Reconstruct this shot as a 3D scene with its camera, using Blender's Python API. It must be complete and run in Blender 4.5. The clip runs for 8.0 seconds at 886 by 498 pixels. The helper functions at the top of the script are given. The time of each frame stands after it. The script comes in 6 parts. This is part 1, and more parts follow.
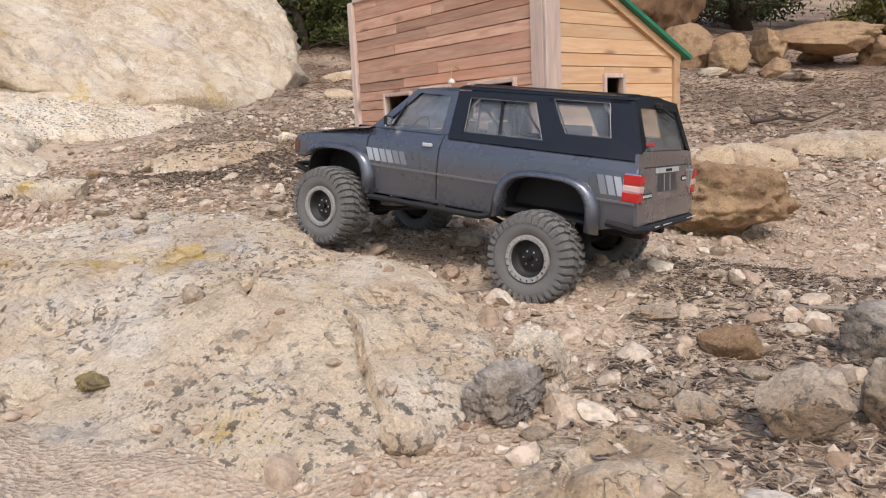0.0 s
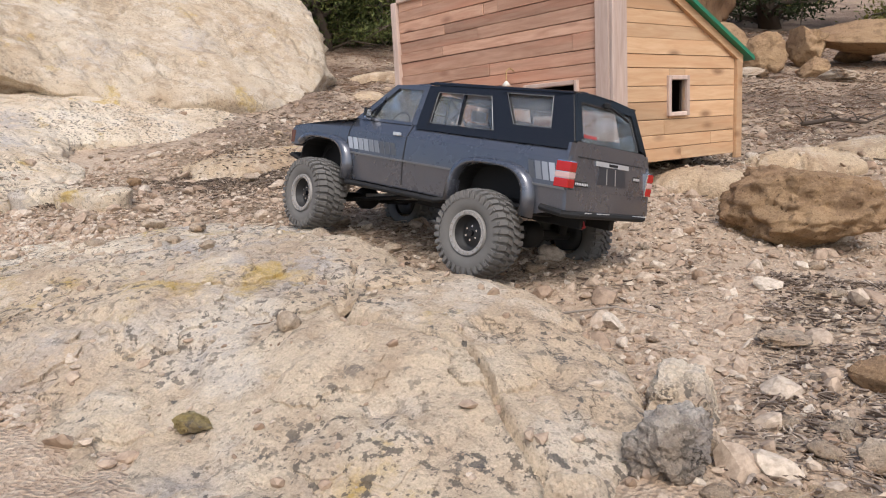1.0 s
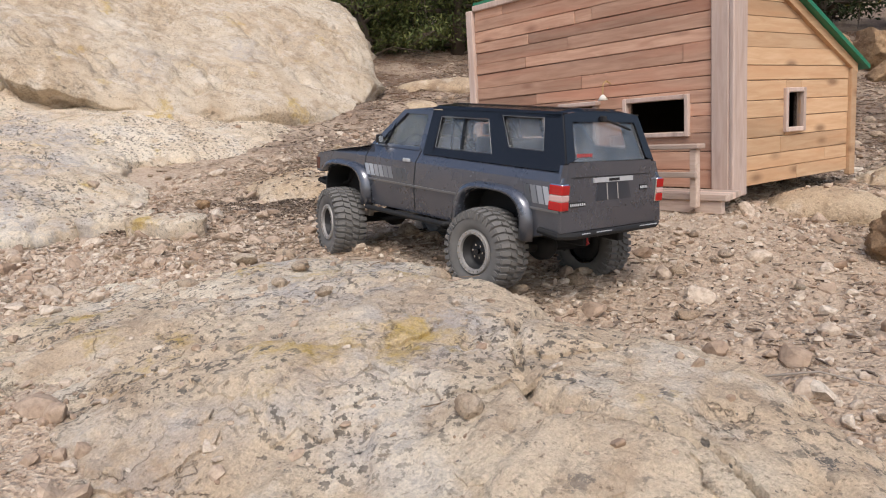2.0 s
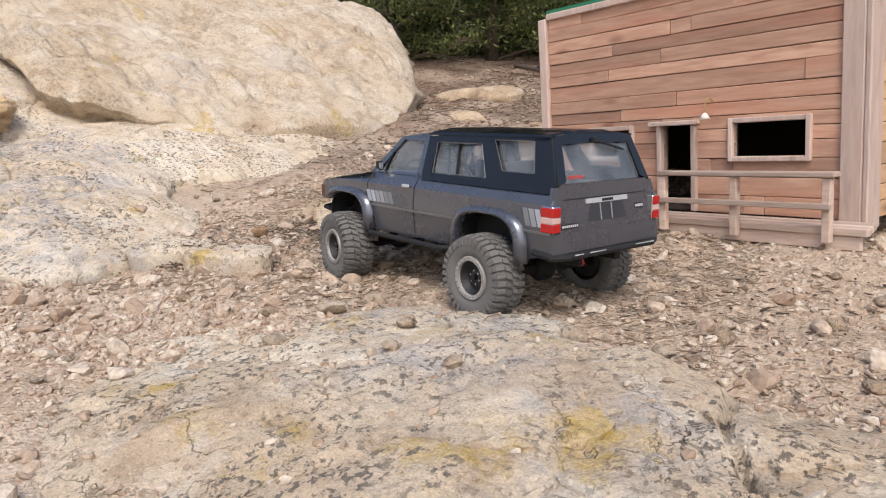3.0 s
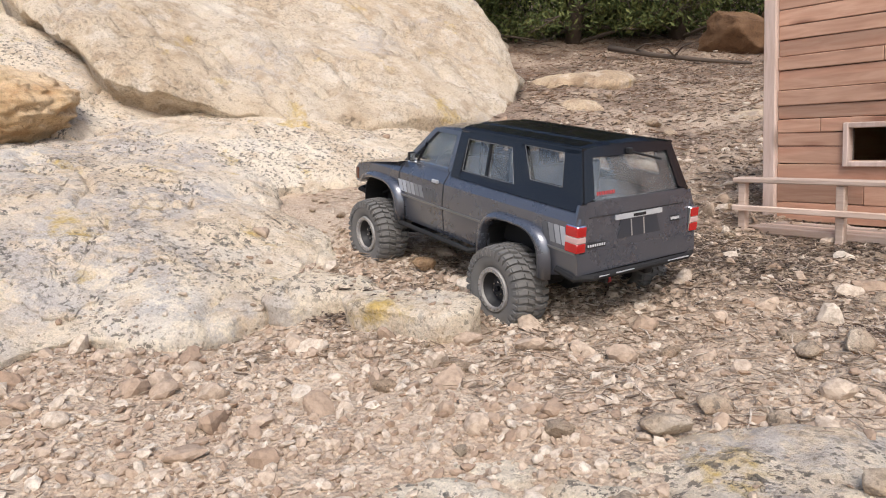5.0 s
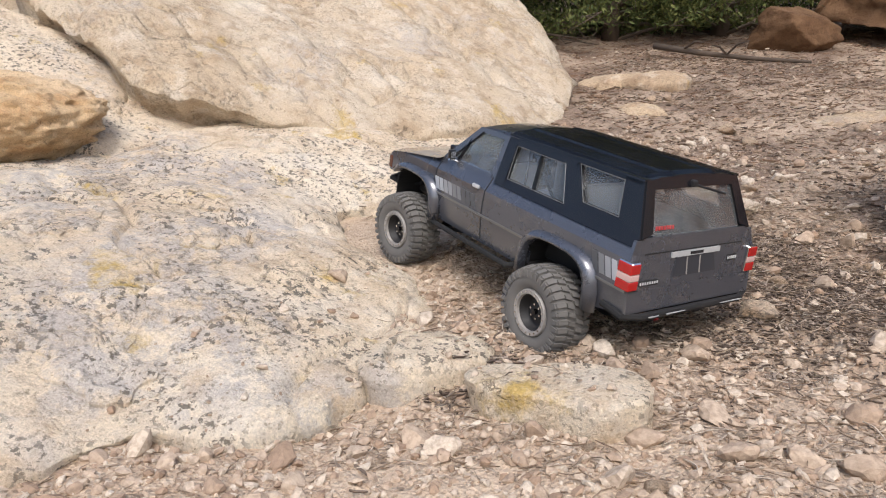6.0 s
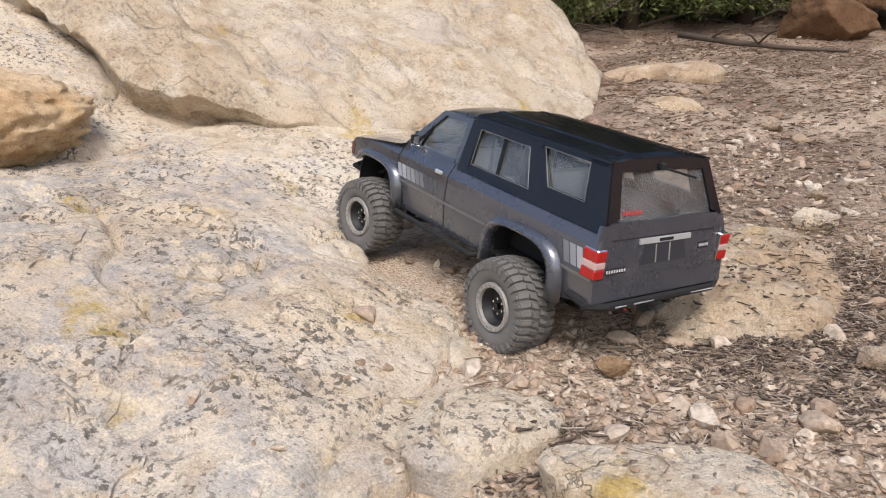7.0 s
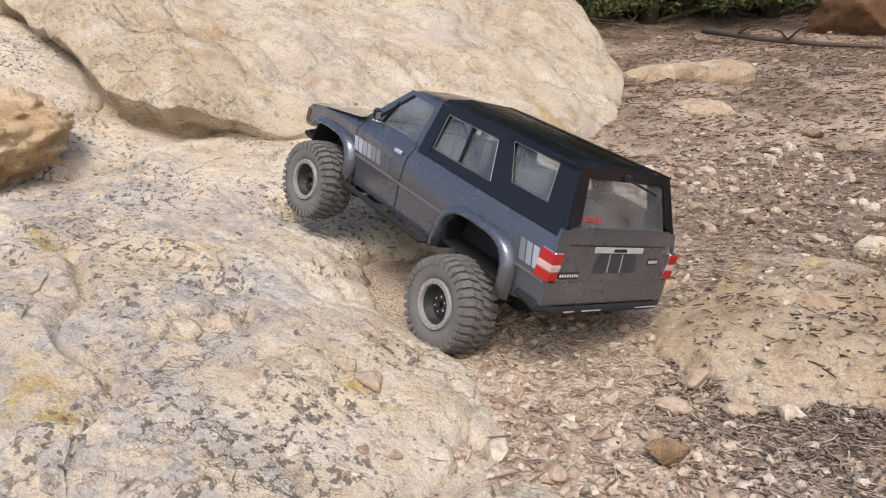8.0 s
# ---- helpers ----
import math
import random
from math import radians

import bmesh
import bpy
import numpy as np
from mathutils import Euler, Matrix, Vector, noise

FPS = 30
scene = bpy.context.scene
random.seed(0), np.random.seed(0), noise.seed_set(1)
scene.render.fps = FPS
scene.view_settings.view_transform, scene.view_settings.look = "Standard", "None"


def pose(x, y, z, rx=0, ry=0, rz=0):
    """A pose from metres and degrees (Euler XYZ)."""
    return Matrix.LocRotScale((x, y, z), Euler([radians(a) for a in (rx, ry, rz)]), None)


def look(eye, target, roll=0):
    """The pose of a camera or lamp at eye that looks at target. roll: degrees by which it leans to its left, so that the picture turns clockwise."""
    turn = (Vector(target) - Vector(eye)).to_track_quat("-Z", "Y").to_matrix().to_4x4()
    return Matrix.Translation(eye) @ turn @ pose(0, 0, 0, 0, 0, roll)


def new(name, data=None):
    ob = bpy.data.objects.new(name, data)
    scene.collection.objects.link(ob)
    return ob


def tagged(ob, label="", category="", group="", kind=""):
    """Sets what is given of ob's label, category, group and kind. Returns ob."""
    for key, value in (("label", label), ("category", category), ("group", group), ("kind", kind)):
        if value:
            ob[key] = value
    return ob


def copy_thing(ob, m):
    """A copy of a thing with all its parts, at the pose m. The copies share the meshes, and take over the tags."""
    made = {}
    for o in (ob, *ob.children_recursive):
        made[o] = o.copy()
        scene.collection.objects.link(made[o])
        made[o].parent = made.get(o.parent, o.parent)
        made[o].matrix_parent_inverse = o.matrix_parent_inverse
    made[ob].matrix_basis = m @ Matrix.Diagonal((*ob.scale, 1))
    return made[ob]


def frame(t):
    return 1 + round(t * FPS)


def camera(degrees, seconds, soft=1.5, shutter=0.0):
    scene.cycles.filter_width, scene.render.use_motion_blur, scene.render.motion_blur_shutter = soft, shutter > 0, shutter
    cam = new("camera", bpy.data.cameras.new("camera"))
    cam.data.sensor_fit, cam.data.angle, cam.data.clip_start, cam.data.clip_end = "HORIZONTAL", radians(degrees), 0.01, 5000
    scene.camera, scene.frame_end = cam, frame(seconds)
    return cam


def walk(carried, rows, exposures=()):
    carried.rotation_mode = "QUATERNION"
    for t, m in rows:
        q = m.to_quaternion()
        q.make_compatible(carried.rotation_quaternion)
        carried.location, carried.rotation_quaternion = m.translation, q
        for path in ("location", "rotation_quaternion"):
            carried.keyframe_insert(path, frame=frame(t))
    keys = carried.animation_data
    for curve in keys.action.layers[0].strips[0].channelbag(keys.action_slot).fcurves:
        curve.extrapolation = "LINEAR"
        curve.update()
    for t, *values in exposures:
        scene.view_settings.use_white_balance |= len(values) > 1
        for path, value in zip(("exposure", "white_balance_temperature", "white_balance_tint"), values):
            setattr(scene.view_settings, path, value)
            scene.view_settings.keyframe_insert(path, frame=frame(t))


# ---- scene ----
cam = camera(63.1, 8.0, 1.1)
PATH = [
    (0, 0.0178, 0.0399, 0.2937, 80.28, 2.84, 25.68),
    (0.5, -0.0331, 0.0449, 0.3010, 80.33, 2.90, 25.86),
    (1, -0.0869, 0.0543, 0.3062, 80.35, 3.06, 26.35),
    (1.5, -0.1572, 0.0701, 0.3147, 80.47, 3.30, 27.09),
    (2, -0.2457, 0.0890, 0.3418, 80.61, 3.52, 27.91),
    (3.3, -0.4667, 0.1699, 0.3854, 80.83, 3.61, 28.88),
    (3.5, -0.5103, 0.1921, 0.3871, 80.74, 3.66, 29.02),
    (4, -0.6192, 0.2412, 0.4022, 80.45, 3.82, 29.55),
    (4.5, -0.7065, 0.2670, 0.4049, 80.33, 3.89, 29.99),
    (5.8, -0.9772, 0.3697, 0.4421, 79.56, 3.83, 30.19),
    (6, -1.0082, 0.3869, 0.4515, 79.63, 3.95, 30.27),
    (6.5, -1.0685, 0.4346, 0.4606, 79.11, 3.99, 30.20),
    (7, -1.1221, 0.4925, 0.4700, 78.80, 4.07, 30.29),
    (7.5, -1.1610, 0.5573, 0.4881, 78.56, 4.17, 30.48),
    (8, -1.1868, 0.5933, 0.4991, 78.26, 4.33, 31.03),
]
LIGHT = [(0, -0.36, 6280, 10), (1, -0.40, 6280, 10), (2, -0.48, 6280, 10), (3.4, -0.28, 6280, 10), (4.5, -0.25, 6280, 10), (6, -0.30, 6280, 10), (8, -0.33, 6280, 10)]
walk(cam, [(t, pose(*p)) for t, *p in PATH], LIGHT)

# ---- light ----
world = bpy.data.worlds.new("world")
scene.world = world
world.use_nodes = True
wn = world.node_tree.nodes
sky = wn.new("ShaderNodeTexSky")
sky.sky_type, sky.sun_disc = "NISHITA", False
sky.sun_elevation, sky.sun_rotation = radians(50), radians(147)
sky.air_density, sky.dust_density, sky.ozone_density = 1.0, 4.0, 1.0
world.node_tree.links.new(sky.outputs[0], wn["Background"].inputs[0])
wn["Background"].inputs[1].default_value = 0.26
sun = new("sun", bpy.data.lights.new("sun", "SUN"))
sun.data.energy, sun.data.angle, sun.data.color = 2.15, radians(18), (1.0, 0.985, 0.98)
sun.matrix_world = look((0, 0, 0), (-0.36, 0.55, -0.80))

# ---- materials ----


def material(name):
    m = bpy.data.materials.new(name)
    m.use_nodes = True
    nt = m.node_tree
    return m, nt, nt.nodes["Principled BSDF"]


def node(nt, kind, **values):
    n = nt.nodes.new(kind)
    for k, v in values.items():
        n.inputs[k].default_value = v
    return n


def texture(nt, coords, scale, detail=6.0, rough=0.6, kind="ShaderNodeTexNoise"):
    n = nt.nodes.new(kind)
    n.inputs["Scale"].default_value = scale
    if kind == "ShaderNodeTexNoise":
        n.inputs["Detail"].default_value, n.inputs["Roughness"].default_value = detail, rough
    nt.links.new(coords, n.inputs["Vector"])
    return n


def ramp(nt, fac, stops, smooth=False):
    n = nt.nodes.new("ShaderNodeValToRGB")
    while len(n.color_ramp.elements) < len(stops):
        n.color_ramp.elements.new(0.5)
    for e, (p, c) in zip(n.color_ramp.elements, stops):
        e.position = p
        e.color = (*c, 1) if isinstance(c, tuple) else (c, c, c, 1)
    if smooth:
        n.color_ramp.interpolation = "EASE"
    nt.links.new(fac, n.inputs[0])
    return n.outputs[0]


def mix(nt, fac, a, b, blend="MIX"):
    n = nt.nodes.new("ShaderNodeMix")
    n.data_type, n.blend_type = "RGBA", blend
    for socket, v in ((n.inputs[0], fac), (n.inputs[6], a), (n.inputs[7], b)):
        if isinstance(v, (int, float)):
            socket.default_value = v
        elif isinstance(v, tuple):
            socket.default_value = (*v, 1)
        else:
            nt.links.new(v, socket)
    return n.outputs[2]


def math_node(nt, op, a, b=0.0):
    n = nt.nodes.new("ShaderNodeMath")
    n.operation = op
    for socket, v in zip(n.inputs, (a, b)):
        if isinstance(v, (int, float)):
            socket.default_value = v
        else:
            nt.links.new(v, socket)
    return n.outputs[0]


def bump(nt, bsdf, height, strength, distance):
    n = nt.nodes.new("ShaderNodeBump")
    n.inputs["Strength"].default_value, n.inputs["Distance"].default_value = strength, distance
    nt.links.new(height, n.inputs["Height"])
    nt.links.new(n.outputs[0], bsdf.inputs["Normal"])


def plain(name, colour, rough=0.5, metal=0.0, grain=0.15, scale=120.0, relief=0.0):
    """A simple surface with slight mottling of its own."""
    m, nt, b = material(name)
    co = nt.nodes.new("ShaderNodeTexCoord").outputs["Object"]
    t = texture(nt, co, scale)
    t2 = texture(nt, co, scale / 9)
    dark = tuple(c * (1 - grain) for c in colour)
    light = tuple(min(1, c * (1 + grain)) for c in colour)
    c1 = mix(nt, t.outputs[0], dark, light)
    c2 = mix(nt, t2.outputs[0], dark, light)
    nt.links.new(mix(nt, 0.5, c1, c2), b.inputs["Base Color"])
    b.inputs["Roughness"].default_value, b.inputs["Metallic"].default_value = rough, metal
    if relief:
        bump(nt, b, t.outputs[0], 0.5, relief)
    return m


def rock_material(name, pale, warm, brown, lichen=1.0, unit=1.0, flecks=1.0):
    """Weathered sandstone: cream and ochre, with grey, black, white and yellow lichen. unit: metres to one length of the mesh."""
    m, nt, b = material(name)
    co = nt.nodes.new("ShaderNodeTexCoord").outputs["Object"]
    if unit != 1.0:
        info, fit = nt.nodes.new("ShaderNodeObjectInfo"), nt.nodes.new("ShaderNodeVectorMath")
        fit.operation = "MULTIPLY_ADD"
        fit.inputs[1].default_value = (unit, unit, unit)
        nt.links.new(co, fit.inputs[0])
        nt.links.new(info.outputs["Location"], fit.inputs[2])
        co = fit.outputs[0]
    shift = nt.nodes.new("ShaderNodeVectorMath")
    shift.inputs[1].default_value = (7.3, 2.1, 4.4)
    nt.links.new(co, shift.inputs[0])
    far = shift.outputs[0]
    big = texture(nt, co, 4.2, 5)
    mid = texture(nt, co, 19.0, 8, 0.66)
    fine = texture(nt, co, 130.0, 6, 0.72)
    grain = texture(nt, co, 420.0, 3, 0.7)
    c = mix(nt, ramp(nt, big.outputs[0], ((0.40, 0.0), (0.60, 1.0))), pale, warm)
    c = mix(nt, ramp(nt, mid.outputs[0], ((0.50, 0.0), (0.63, 0.62))), c, brown)
    if lichen:
        # bleached crusts, grey-blue sheets, ochre smears
        bleach = texture(nt, far, 12.0, 7, 0.62)
        c = mix(nt, ramp(nt, bleach.outputs[0], ((0.53, 0.0), (0.61, 0.42 * lichen))), c, (0.72, 0.655, 0.55))
        zone = texture(nt, far, 2.6, 4)
        patch = texture(nt, co, 30.0, 9, 0.74)
        grey = math_node(nt, "MULTIPLY", ramp(nt, zone.outputs[0], ((0.53, 0.0), (0.63, 1.0))),
                         ramp(nt, patch.outputs[0], ((0.44, 0.0), (0.54, 0.62 * lichen))))
        c = mix(nt, grey, c, (0.40, 0.375, 0.36))
        yel = texture(nt, far, 6.5, 8, 0.68)
        yfine = ramp(nt, patch.outputs[0], ((0.40, 0.30), (0.55, 1.0)))
        c = mix(nt, math_node(nt, "MULTIPLY", yfine, ramp(nt, yel.outputs[0], ((0.60, 0.0), (0.67, 0.85 * lichen)))), c, (0.50, 0.34, 0.085))
        # crowded small dark flecks, and fewer large ones with ragged rims
        where = texture(nt, co, 7.0, 5, 0.6)
        crowd = ramp(nt, where.outputs[0], ((0.425, 0.0), (0.55, 1.0)))
        speck = texture(nt, far, 125.0, 5, 0.64)
        small = math_node(nt, "MULTIPLY", crowd, ramp(nt, speck.outputs[0], ((0.545, 0.0), (0.578, 0.86 * flecks))))
        c = mix(nt, small, c, (0.135, 0.114, 0.092))
        blot = texture(nt, co, 52.0, 7, 0.68)
        loose = ramp(nt, texture(nt, far, 5.0, 5, 0.6).outputs[0], ((0.48, 0.0), (0.56, 1.0)))
        large = math_node(nt, "MULTIPLY", loose, ramp(nt, blot.outputs[0], ((0.605, 0.0), (0.625, 0.85 * flecks))))
        c = mix(nt, large, c, (0.115, 0.105, 0.095))
    # open pores and hairline joints
    c = mix(nt, ramp(nt, fine.outputs[0], ((0.33, 0.75), (0.42, 0.0))), c, tuple(k * 0.45 for k in brown))
    vein = texture(nt, far, 9.0, 6, 0.6)
    hair = ramp(nt, math_node(nt, "ABSOLUTE", math_node(nt, "SUBTRACT", vein.outputs[0], 0.5)), ((0.0, 0.75), (0.006, 0.0)))
    hair = math_node(nt, "MULTIPLY", hair, ramp(nt, big.outputs[0], ((0.50, 0.0), (0.58, 0.8 if lichen > 0.5 else 0.0))))
    c = mix(nt, hair, c, tuple(k * 0.4 for k in brown))
    c = mix(nt, 1.0, c, ramp(nt, grain.outputs[0], ((0.30, 0.80), (0.70, 1.22))), "MULTIPLY")
    nt.links.new(c, b.inputs["Base Color"])
    b.inputs["Roughness"].default_value = 0.93
    b.inputs["Specular IOR Level"].default_value = 0.2
    h = mix(nt, 0.4, mid.outputs[0], fine.outputs[0])
    h = mix(nt, hair, h, (0.2, 0.2, 0.2))
    bump(nt, b, h, 1.0, 0.014)
    return m


SANDSTONE = rock_material("sandstone", (0.62, 0.515, 0.38), (0.545, 0.42, 0.29), (0.37, 0.265, 0.175))
TAN_ROCK = rock_material("tan_rock", (0.53, 0.41, 0.275), (0.46, 0.335, 0.215), (0.32, 0.215, 0.135), 0.6, 1.0, 0.35)
SANDSTONE_UPPER = rock_material("upper_sandstone", (0.70, 0.605, 0.465), (0.635, 0.515, 0.37), (0.47, 0.345, 0.225))
BOULDER_STONE = rock_material("boulder_sandstone", (0.58, 0.49, 0.37), (0.51, 0.40, 0.275), (0.36, 0.255, 0.16), 0.8, 1.0, 0.45)
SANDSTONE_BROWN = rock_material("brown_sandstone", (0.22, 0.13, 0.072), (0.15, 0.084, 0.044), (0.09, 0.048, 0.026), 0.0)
LOOSE = rock_material("small_loose_stone", (0.46, 0.365, 0.265), (0.40, 0.29, 0.195), (0.28, 0.185, 0.115), 0.3, 0.02, 0.4)
TAN_STONE = rock_material("tan_rusty_stone", (0.66, 0.50, 0.32), (0.58, 0.40, 0.22), (0.42, 0.24, 0.11), 0.15, 1.0, 0.1)
STONE = rock_material("loose_stone", (0.47, 0.375, 0.275), (0.41, 0.30, 0.20), (0.28, 0.185, 0.115), 0.4)


def ground_material():
    """Ochre dirt and grit, paler sandy stretches, dark litter."""
    m, nt, b = material("dirt")
    co = nt.nodes.new("ShaderNodeTexCoord").outputs["Object"]
    big = texture(nt, co, 2.6, 5)
    mid = texture(nt, co, 18.0, 7, 0.65)
    fine = texture(nt, co, 120.0, 5, 0.7)
    grit = texture(nt, co, 260.0, kind="ShaderNodeTexVoronoi")
    c = mix(nt, ramp(nt, big.outputs[0], ((0.40, 0.0), (0.60, 1.0))), (0.54, 0.425, 0.315), (0.43, 0.32, 0.225))
    c = mix(nt, ramp(nt, mid.outputs[0], ((0.45, 0.0), (0.65, 0.6))), c, (0.34, 0.24, 0.165))
    c = mix(nt, ramp(nt, fine.outputs[0], ((0.45, 0.0), (0.62, 0.7))), c, (0.60, 0.49, 0.37))
    c = mix(nt, ramp(nt, fine.outputs[0], ((0.30, 0.8), (0.42, 0.0))), c, (0.10, 0.065, 0.04))
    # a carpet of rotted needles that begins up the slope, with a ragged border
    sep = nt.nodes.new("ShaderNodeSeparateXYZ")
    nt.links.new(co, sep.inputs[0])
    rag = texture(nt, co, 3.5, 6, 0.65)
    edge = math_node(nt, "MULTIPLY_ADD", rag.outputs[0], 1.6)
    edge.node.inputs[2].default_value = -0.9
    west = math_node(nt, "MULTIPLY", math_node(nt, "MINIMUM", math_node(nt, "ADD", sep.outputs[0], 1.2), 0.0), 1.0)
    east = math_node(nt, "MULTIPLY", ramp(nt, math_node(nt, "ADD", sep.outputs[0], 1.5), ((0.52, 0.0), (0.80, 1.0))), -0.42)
    # the base colour turns darker and browner towards +x, with a ragged border
    browner = ramp(nt, math_node(nt, "MULTIPLY", math_node(nt, "ADD", math_node(nt, "ADD", sep.outputs[0], 1.0), rag.outputs[0]), 0.5), ((0.36, 0.0), (0.95, 0.6)), True)
    c = mix(nt, browner, c, (0.345, 0.245, 0.16))
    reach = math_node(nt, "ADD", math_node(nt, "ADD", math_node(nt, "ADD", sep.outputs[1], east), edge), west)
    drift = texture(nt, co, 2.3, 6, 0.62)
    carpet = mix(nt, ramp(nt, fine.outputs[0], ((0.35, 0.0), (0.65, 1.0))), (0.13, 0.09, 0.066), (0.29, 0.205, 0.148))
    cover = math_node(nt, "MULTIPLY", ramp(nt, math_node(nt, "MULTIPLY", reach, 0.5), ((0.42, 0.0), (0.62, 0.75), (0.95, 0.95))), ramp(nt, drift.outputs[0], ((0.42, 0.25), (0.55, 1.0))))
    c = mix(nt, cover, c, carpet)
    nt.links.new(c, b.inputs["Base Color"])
    b.inputs["Roughness"].default_value = 0.96
    b.inputs["Specular IOR Level"].default_value = 0.2
    h = mix(nt, 0.45, fine.outputs[0], grit.outputs["Distance"])
    bump(nt, b, h, 1.0, 0.006)
    return m


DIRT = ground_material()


def wood_material(name, a, b_, c_, along=(1, 0, 0)):
    m, nt, b = material(name)
    tc = nt.nodes.new("ShaderNodeTexCoord")
    info = nt.nodes.new("ShaderNodeObjectInfo")
    off = nt.nodes.new("ShaderNodeVectorMath")
    off.operation = "MULTIPLY_ADD"
    off.inputs[1].default_value = tuple(0.9 if k else 9.0 for k in along)
    nt.links.new(tc.outputs["Object"], off.inputs[0])
    spread = nt.nodes.new("ShaderNodeVectorMath")
    spread.operation = "SCALE"
    spread.inputs[0].default_value = (31, 17, 23)
    nt.links.new(info.outputs["Random"], spread.inputs["Scale"])
    nt.links.new(spread.outputs[0], off.inputs[2])
    grain = texture(nt, off.outputs[0], 14.0, 8, 0.6)
    grain.inputs["Distortion"].default_value = 0.6
    blotch = texture(nt, off.outputs[0], 2.5, 3)
    c = mix(nt, ramp(nt, grain.outputs[0], ((0.32, 0.0), (0.66, 1.0))), b_, a)
    tint = ramp(nt, info.outputs["Random"], ((0.0, 0.62), (0.3, 1.0), (0.6, 0.82), (1.0, 1.22)))
    c = mix(nt, 1.0, c, tint, "MULTIPLY")
    c = mix(nt, ramp(nt, blotch.outputs[0], ((0.5, 0.0), (0.75, 0.55))), c, c_)
    spots_at = nt.nodes.new("ShaderNodeVectorMath")
    spots_at.operation = "MULTIPLY_ADD"
    spots_at.inputs[1].default_value = tuple(8.0 if k else 21.0 for k in along)
    nt.links.new(tc.outputs["Object"], spots_at.inputs[0])
    nt.links.new(spread.outputs[0], spots_at.inputs[2])
    knot = nt.nodes.new("ShaderNodeTexVoronoi")
    knot.inputs["Scale"].default_value = 1.0
    nt.links.new(spots_at.outputs[0], knot.inputs["Vector"])
    c = mix(nt, ramp(nt, knot.outputs["Distance"], ((0.07, 0.80), (0.14, 0.35), (0.22, 0.0))), c, tuple(0.38 * k for k in c_))
    nt.links.new(c, b.inputs["Base Color"])
    b.inputs["Roughness"].default_value = 0.75
    bump(nt, b, grain.outputs[0], 0.35, 0.0012)
    return m


PLANK_FRONT = wood_material("redwood_plank", (0.56, 0.345, 0.235), (0.41, 0.222, 0.142), (0.50, 0.20, 0.115))
PLANK_SIDE = wood_material("pine_plank", (0.63, 0.42, 0.245), (0.53, 0.315, 0.165), (0.55, 0.29, 0.14), (0, 1, 0))
TRIM_WOOD = wood_material("weathered_trim", (0.60, 0.47, 0.40), (0.46, 0.34, 0.275), (0.52, 0.36, 0.27), (0, 0, 1))
RAIL_WOOD = wood_material("weathered_rail", (0.60, 0.47, 0.38), (0.45, 0.33, 0.255), (0.50, 0.34, 0.25))
# near-black: the shade inside the house is put into this colour
SHADE_WOOD = plain("shade_dark_wood", (0.05, 0.033, 0.024), 0.9)
GREEN = plain("green_roof_paint", (0.012, 0.17, 0.085), 0.4, 0.0, 0.12)

# ---- ground and rock shapes ----
LATTICE = np.random.RandomState(5).rand(256, 256)


def value_noise(x, y):
    xi, yi = np.floor(x).astype(int), np.floor(y).astype(int)
    u, v = x - xi, y - yi
    u, v = u * u * (3 - 2 * u), v * v * (3 - 2 * v)
    a, b = LATTICE[xi % 256, yi % 256], LATTICE[(xi + 1) % 256, yi % 256]
    c, d = LATTICE[xi % 256, (yi + 1) % 256], LATTICE[(xi + 1) % 256, (yi + 1) % 256]
    return (a + (b - a) * u) * (1 - v) + (c + (d - c) * u) * v - 0.5


def fbm(x, y, scale, octaves=4, gain=0.5, seed=0.0):
    total, amp = 0.0, 1.0
    for k in range(octaves):
        s = scale * 2.03 ** k
        total = total + amp * value_noise(x * s + seed + 17.1 * k, y * s + 2.3 * seed + 9.7 * k)
        amp *= gain
    return total


def dent(x, y, cx, cy, r, h):
    return h * np.exp(-((x - cx) ** 2 + (y - cy) ** 2) / (r * r))


def ground_height(x, y):
    """The dirt's height: a slope that steepens up the hill, with hollows and swells."""
    x, y = np.asarray(x, float), np.asarray(y, float)
    a, b = np.clip(x, -2.6, 1.4), np.clip(y, -0.6, 3.4)
    z = 0.0656 - 0.0441 * a + 0.0234 * b + 0.013 * a * a - 0.0172 * a * b + 0.0235 * b * b
    z = z + np.clip(y - 3.4, 0, 14) * 0.20 + np.clip(-2.6 - x, 0, 10) * 0.22 - np.clip(x - 1.4, 0, 8) * 0.03
    z = z + dent(x, y, -0.79, 0.78, 0.20, 0.026) + dent(x, y, -0.40, 1.32, 0.22, 0.02) - dent(x, y, -1.31, 1.25, 0.13, 0.02)
    z = z - dent(x, y, -0.95, 1.5, 0.2, 0.018) - dent(x, y, 0.1, 1.2, 0.25, 0.035) + dent(x, y, -1.72, 2.25, 0.16, 0.035) - dent(x, y, -1.28, 2.2, 0.3, 0.02) - dent(x, y, -1.40, 0.83, 0.14, 0.022)
    near = np.clip(1.6 - 0.25 * np.hypot(x + 0.9, y - 1.2), 0.6, 1.0)
    z = z + fbm(x, y, 5.0, 3, 0.5, 3.0) * 0.018 + fbm(x, y, 26.0, 3, 0.55, 8.0) * 0.007 * near
    far = np.clip((np.hypot(x + 1, y - 1.5) - 6) / 20, 0, 1)
    return z + fbm(x, y, 0.12, 3, 0.5, 4.0) * 2.5 * far


SLABS = []


